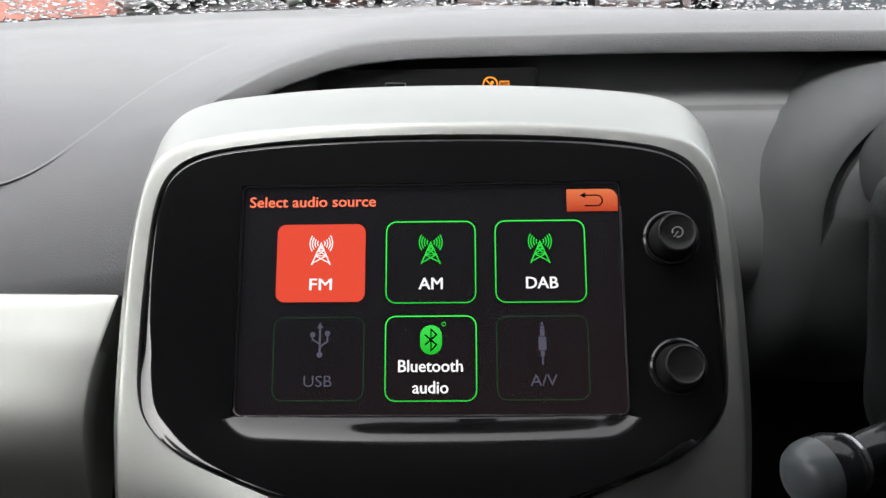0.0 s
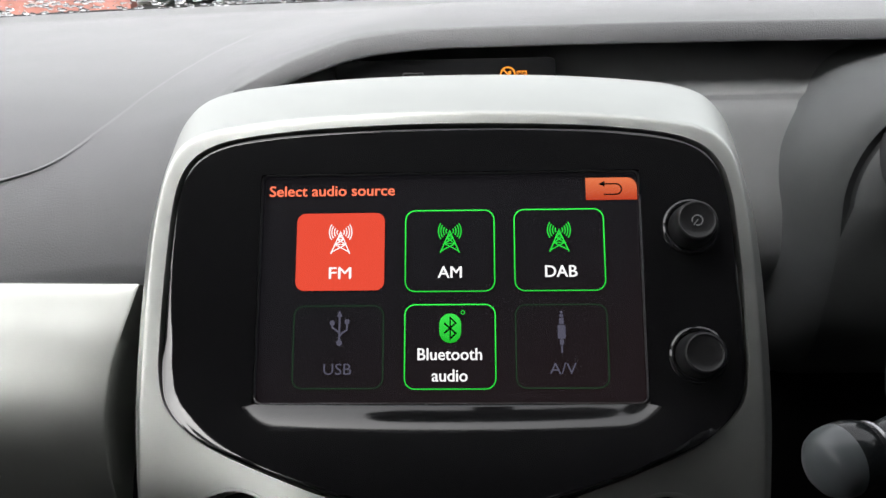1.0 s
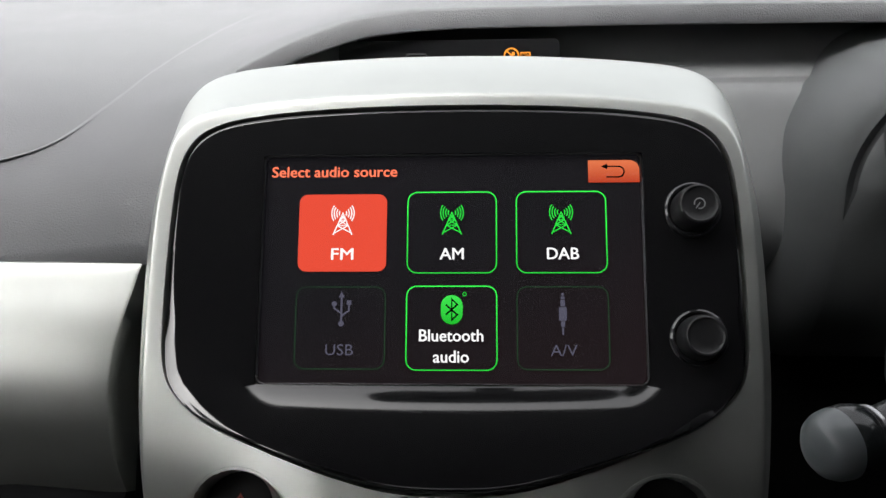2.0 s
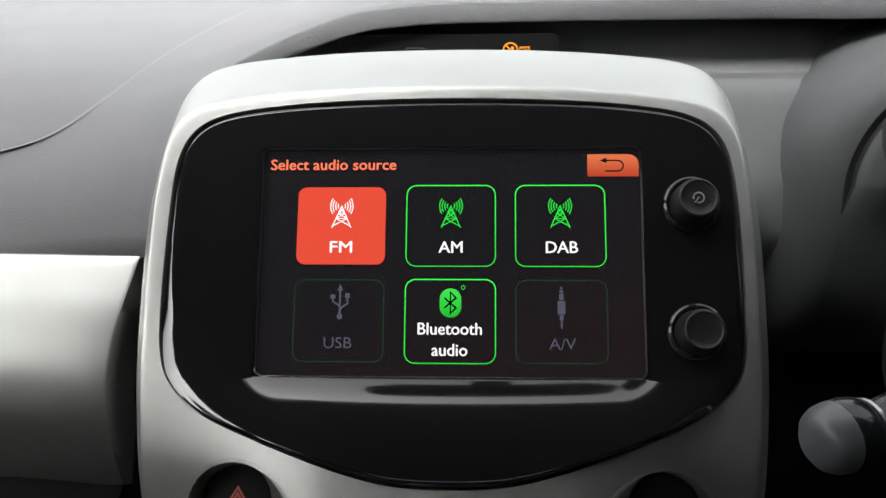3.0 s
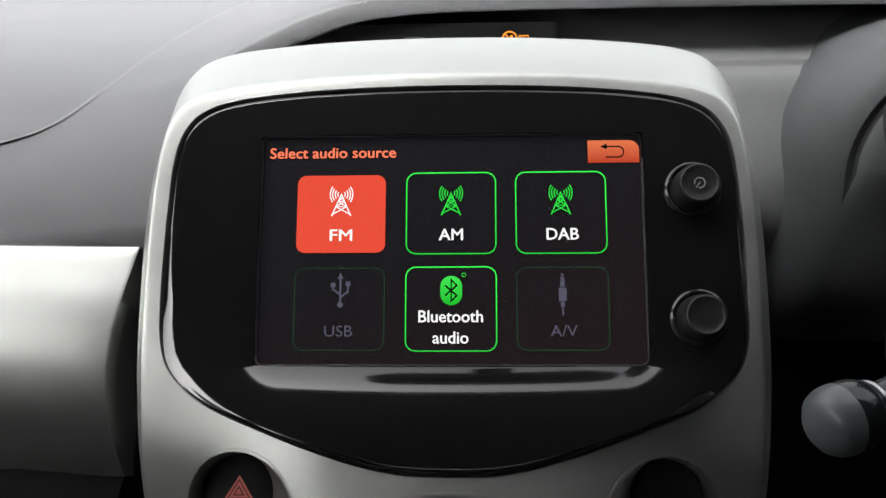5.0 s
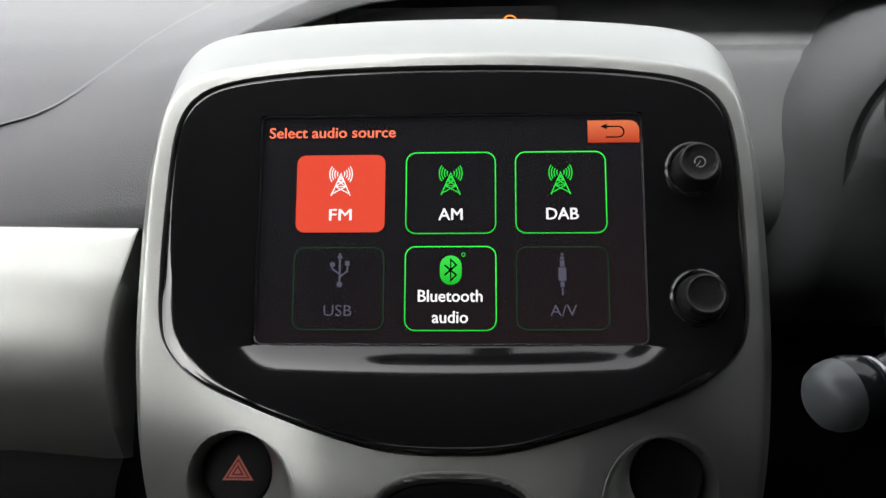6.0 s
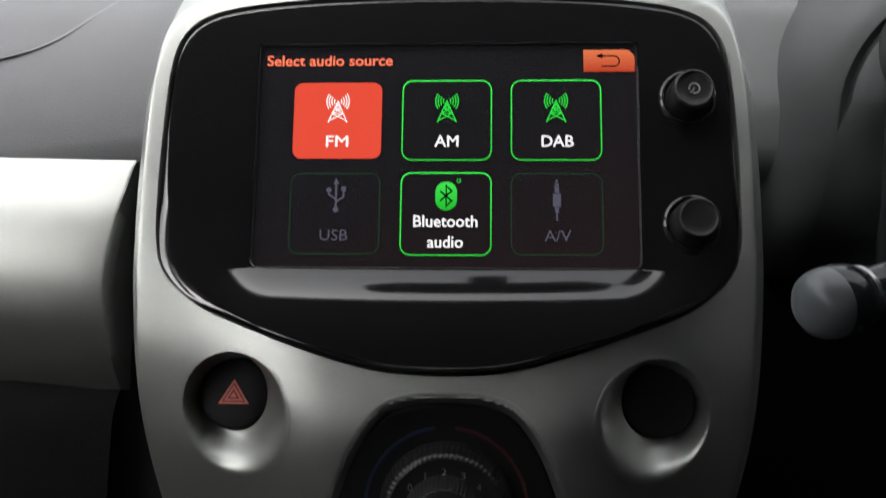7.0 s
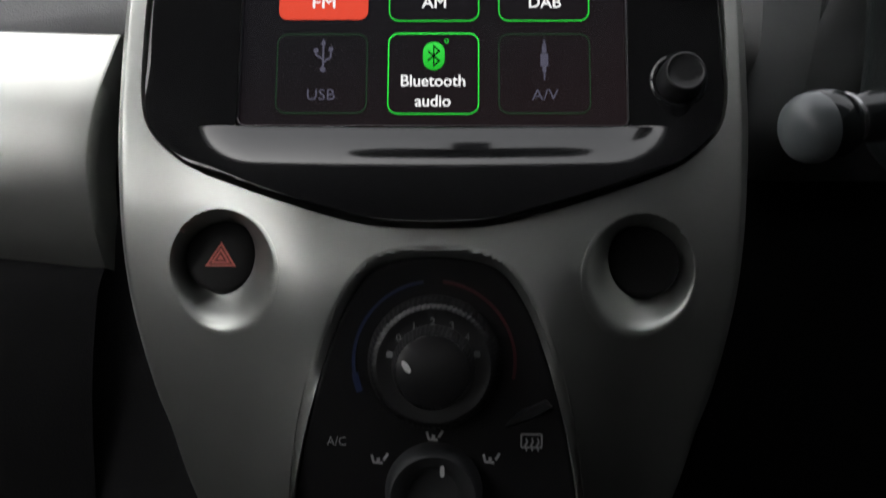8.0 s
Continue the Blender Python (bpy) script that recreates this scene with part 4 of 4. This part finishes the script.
rng = random.Random(4)
vs, fs = [], []
for i in range(3200):
    x, s = rng.uniform(-0.50, 0.48), 0.004 + 0.075 * rng.random() ** 1.15
    p = screen_point(x, s)
    du, dv = (screen_point(x + 0.01, s) - p).normalized(), (screen_point(x, s + 0.01) - p).normalized()
    n = du.cross(dv).normalized()
    if n.y < 0:
        n = -n
    r = 0.0006 + 0.0020 * rng.random() ** 2.2
    e = rng.uniform(0.9, 2.0)
    k0 = len(vs)
    for ring_r, h in ((1.0, 0.0), (0.84, 0.32), (0.46, 0.53)):
        for j in range(8):
            a = j / 8 * 6.2832
            w = 1 + 0.15 * math.sin(3 * a + i)
            vs.append(p + n * (0.0008 + h * r) + (du * math.cos(a) * e + dv * math.sin(a)) * r * ring_r * w)
    vs.append(p + n * (0.0008 + 0.60 * r))
    fs.append(tuple(k0 + j for j in range(8)))
    for q in range(2):
        for j in range(8):
            a, b = k0 + q * 8 + j, k0 + q * 8 + (j + 1) % 8
            fs.append((a, b, b + 8, a + 8))
    for j in range(8):
        fs.append((k0 + 16 + j, k0 + 16 + (j + 1) % 8, k0 + 24))
drops = part("raindrops", mesh_of("raindrops", vs, fs, 180), WATER)
tagged(drops, "raindrops on the outside of the windscreen", "raindrops", kind="stuff")
drops.visible_shadow = False


def panel(name, pts, thick, material, label, category):
    """A flat structural panel through four corners, with thickness along its normal."""
    a, b, c, d = [Vector(p) for p in pts]
    n = (b - a).cross(d - a).normalized() * thick
    q = [a, b, c, d, a + n, b + n, c + n, d + n]
    f = [(0, 1, 2, 3), (4, 5, 6, 7), (0, 1, 5, 4), (1, 2, 6, 5), (2, 3, 7, 6), (3, 0, 4, 7)]
    return tagged(part(name, mesh_of(name, q, f, 30), material), label, category, kind="structure")


rings = []
for j in range(21):
    x = -0.66 + 1.38 * j / 20
    rings.append([(x, -0.145 - 1.72 * k / 12, 1.405 + 0.035 * math.sin(math.pi * k / 12) - 0.10 * x * x) for k in range(13)])
roof = part("ceiling", loft("ceiling", rings, False), LINING)
tagged(roof, "pale grey cloth headlining", "headlining", kind="structure")
panel("floor", [(-0.74, -1.9, 0.25), (0.74, -1.9, 0.25), (0.74, 0.5, 0.25), (-0.74, 0.5, 0.25)], -0.02, FABRIC, "dark carpeted car floor", "floor")
panel("bulkhead", [(-0.74, 0.40, 0.25), (0.74, 0.40, 0.25), (0.74, 0.40, 0.99), (-0.74, 0.40, 0.99)], -0.02, BLACK, "black bulkhead behind the dashboard", "bulkhead")
# Unseen sides: east closed and near black, west paler to bounce light.
for s, nm in ((-1, "wall_west"), (1, "wall_east")):
    # West sill sits high to cut side light; east has no window.
    top = ((0.48, 1.03), (0.30, 1.12), (0.10, 1.24), (-0.24, 1.38), (-1.0, 1.40), (-1.88, 1.37)) if s > 0 else ((0.48, 1.03), (0.20, 1.18), (-0.68, 1.232), (-0.71, 1.345), (-0.82, 1.35), (-0.85, 1.232), (-1.40, 1.245), (-1.46, 1.345), (-1.50, 1.385), (-1.88, 1.37))
    edge = [(-1.9, 0.25), (0.48, 0.25)] + list(top)
    me = loft(nm, [[(s * (0.74 - 0.05 * max(0, z - 0.9)), y, z) for y, z in edge], [(s * (0.77 - 0.05 * max(0, z - 0.9)), y, z) for y, z in edge]], True, True, True, 30)
    tagged(part(nm, me, PANEL if s < 0 else LOWER), "unseen passenger door panels, grey set to bounce light" if s < 0 else "unseen windowless driver's side, near black to darken reflections", "door panel", kind="structure")
    pil = tube("pillar", [screen_point(s * 0.70, k / 8) for k in range(9)], 0.035, 8)
    tagged(part("pillar", pil, LINING), "grey trimmed windscreen pillar", "pillar", kind="structure")
    pil = tube("pillar", [(s * 0.71, -0.85, 1.03), (s * 0.68, -0.90, 1.22), (s * 0.62, -0.92, 1.40)], 0.05, 8)
    tagged(part("pillar", pil, LINING), "grey trimmed door pillar", "pillar", kind="structure")
panel("wall_south", [(-0.74, -1.9, 0.25), (0.74, -1.9, 0.25), (0.66, -1.87, 1.37), (-0.66, -1.87, 1.37)], 0.02, BLACK, "dark tailgate lining", "tailgate")


def seat(cx):
    st = thing("front_seat", "dark cloth front seat with a headrest", "car seat", "front seats", m=pose(cx, -0.62, 0.25))
    def cushion(name, w, d, h, m):
        rings = []
        for k, (sc, z) in enumerate(((0.86, 0.0), (1.0, 0.15), (1.0, 0.7), (0.93, 0.92), (0.7, 1.0))):
            rings.append([(p[0] * sc, p[1] * sc, z * h) for p in rounded(0, 0, w, d, min(w, d) * 0.3)])
        part(name, loft(name, rings, True, True, True, 60), FABRIC, st, m=m)
    cushion("seat_base", 0.50, 0.52, 0.28, pose(0, 0, 0.0))
    cushion("backrest", 0.48, 0.14, 0.66, pose(0, -0.27, 0.22, 14))
    cushion("headrest", 0.24, 0.10, 0.20, pose(0, -0.45, 0.88, 10))
    return st


mirror = thing("rear_view_mirror", "black rear-view mirror hanging at the top of the windscreen", "mirror", m=pose(0.02, -0.055, 1.335, -38))
part("mirror_housing", loft("mirror_housing", [[(p[0] * k, y, p[1] * k) for p in rounded(0, 0, 0.22, 0.065, 0.028)] for k, y in ((1.0, -0.012), (1.0, 0.008), (0.85, 0.022), (0.4, 0.028))], True, False, True, 50), BLACK, mirror)
part("mirror_face", plate("mirror_face", rounded(0, 0, 0.21, 0.056, 0.025), -0.010, -0.0125), mat("mirror_silver", (0.85, 0.85, 0.86), 0.03, 1.0), mirror, "silvered mirror glass")
part("mirror_stem", tube("mirror_stem", [(0, 0.018, 0.0), (0, 0.055, 0.010), (0, 0.075, 0.012)], 0.017, 16, 0.6), BLACK, mirror)
first = seat(-0.34)
copy_thing(first, pose(0.34, -0.62, 0.25))

# ---- outside ----
me = mesh_of("ground", [(-400, -400, 0), (400, -400, 0), (400, 400, 0), (-400, 400, 0)], [(0, 1, 2, 3)])
tagged(part("ground", me, ASPHALT), "wet grey asphalt car park", "ground", kind="structure")


def parked_car(m, paint, label):
    car = thing("parked_car", label, "car", "parked cars", m=m)
    L, Wd = 3.9, 1.7
    rings = []
    for k in range(15):
        x = -L / 2 + L * k / 14
        e = abs(2 * x / L)
        h = 0.92 - 0.22 * e ** 4
        w = Wd / 2 * (1 - 0.12 * e ** 4)
        rings.append([(x, -w, 0.30), (x, -w * 1.02, 0.60), (x, -w * 0.97, h), (x, 0, h + 0.03), (x, w * 0.97, h), (x, w * 1.02, 0.60), (x, w, 0.30)])
    part("body", loft("body", rings, True, True, True, 40), paint, car)
    rings = [[(p[0] * k - 0.15, p[1] * k, z) for p in rounded(0, 0, 2.5, 1.5, 0.35)] for k, z in ((1.0, 0.86), (0.80, 1.36), (0.74, 1.44), (0.5, 1.48))]
    part("cabin_glass", loft("cabin_glass", rings[:2], True), CAR_GLASS, car, "dark side glass")
    part("roof", loft("roof", rings[1:], True, False, True), paint, car)
    for x in (-1.2, 1.25):
        for y in (-0.78, 0.78):
            wh = lathe("wheel", [(0.30, -0.09), (0.31, -0.07), (0.31, 0.07), (0.30, 0.09), (0.19, 0.09)], 24)
            wo = part("wheel", wh, TYRE, car, m=pose(x, y, 0.31))
            part("rim", lathe("rim", [(0.185, -0.092), (0.17, -0.06), (0.05, -0.07), (0.0, -0.075)], 20), CAR_GREY, wo, "grey wheel rim")


garden = part("garden_wall", mesh_of("garden_wall", [(x, y, z) for z in (0, 0.95) for x, y in ((-14.0, 12.0), (-4.9, 12.3), (-4.9, 12.55), (-14.0, 12.25))],
                                    [(0, 1, 2, 3), (4, 5, 6, 7), (0, 1, 5, 4), (1, 2, 6, 5), (2, 3, 7, 6), (3, 0, 4, 7)], 30), BRICKS)
tagged(garden, "low red brick wall beside the car park", "garden wall")
parked_car(pose(-4.9, 15.2, 0, 0, 0, 86), CAR_GREY, "dark grey hatchback parked on the wet car park")
parked_car(pose(-2.1, 15.0, 0, 0, 0, 87), CAR_GREY, "dark grey saloon parked on the wet car park")
parked_car(pose(0.5, 12.4, 0, 0, 0, 89), CAR_WHITE, "white hatchback parked on the wet car park")
parked_car(pose(2.25, 12.2, 0, 0, 0, 88), CAR_WHITE, "white car parked on the wet car park")
parked_car(pose(3.6, 10.2, 0, 0, 0, 84), CAR_GREY, "dark grey car parked on the wet car park")
parked_car(pose(5.7, 10.8, 0, 0, 0, 84), CAR_RED, "red car parked on the wet car park")

def terrace(label, m, count):
    """A row of brick houses along x, facing -y."""
    h = thing("brick_house", label, "house", "terraced houses", m=m)
    L = count * 2.9
    part("wall", mesh_of("wall", [(x, y, z) for z in (0, 6) for x, y in ((-L, 0), (L, 0), (L, 8), (-L, 8))],
                         [(0, 1, 5, 4), (1, 2, 6, 5), (2, 3, 7, 6), (3, 0, 4, 7)], 30), BRICKS, h)
    part("roof", mesh_of("roof", [(-L - 1, -0.5, 5.9), (L + 1, -0.5, 5.9), (L + 1, 4, 9), (-L - 1, 4, 9), (-L - 1, 8.5, 5.9), (L + 1, 8.5, 5.9)], [(0, 1, 2, 3), (3, 2, 5, 4)], 30), CAR_GREY, h, "dark slate roof")
    for i in range(count):
        for z in (1.5, 4.2):
            x = -L + 2.9 + 5.8 * i
            w = part("window", plate("window", rounded(x, z, 1.3, 1.4, 0.02, 2), 0.05, -0.07), CAR_WHITE, h, "white window frame")
            part("pane", plate("pane", rounded(x, z, 1.1, 1.2, 0.02, 2), -0.06, -0.09), CAR_GLASS, w)


terrace("red brick terraced house with a slate roof beyond the car park", pose(0, 48, 0), 14)
# Unseen row added on the west to keep low sky out of the side window.
terrace("unseen red brick terraced house added to block the low western sky", pose(-32, -6, 0, 0, 0, 90), 7)

rng = random.Random(7)
vs, fs = [], []
for i in range(2600):
    c = Vector((rng.uniform(-7.5, -3.4), rng.uniform(19.2, 20.6), rng.uniform(0.05, 1.5) ))
    c.z *= 0.8 + 0.2 * math.sin(c.x * 2.1)
    a = Vector((rng.gauss(0, 1), rng.gauss(0, 1), rng.gauss(0, 1))).normalized() * 0.09
    b = a.orthogonal().normalized() * 0.06
    k0 = len(vs)
    vs += [c - a, c + b, c + a, c - b]
    fs.append((k0, k0 + 1, k0 + 2, k0 + 3))
tagged(part("hedge", mesh_of("hedge", vs, fs, 180), LEAF), "clipped green hedge beyond the car park", "hedge", kind="stuff")
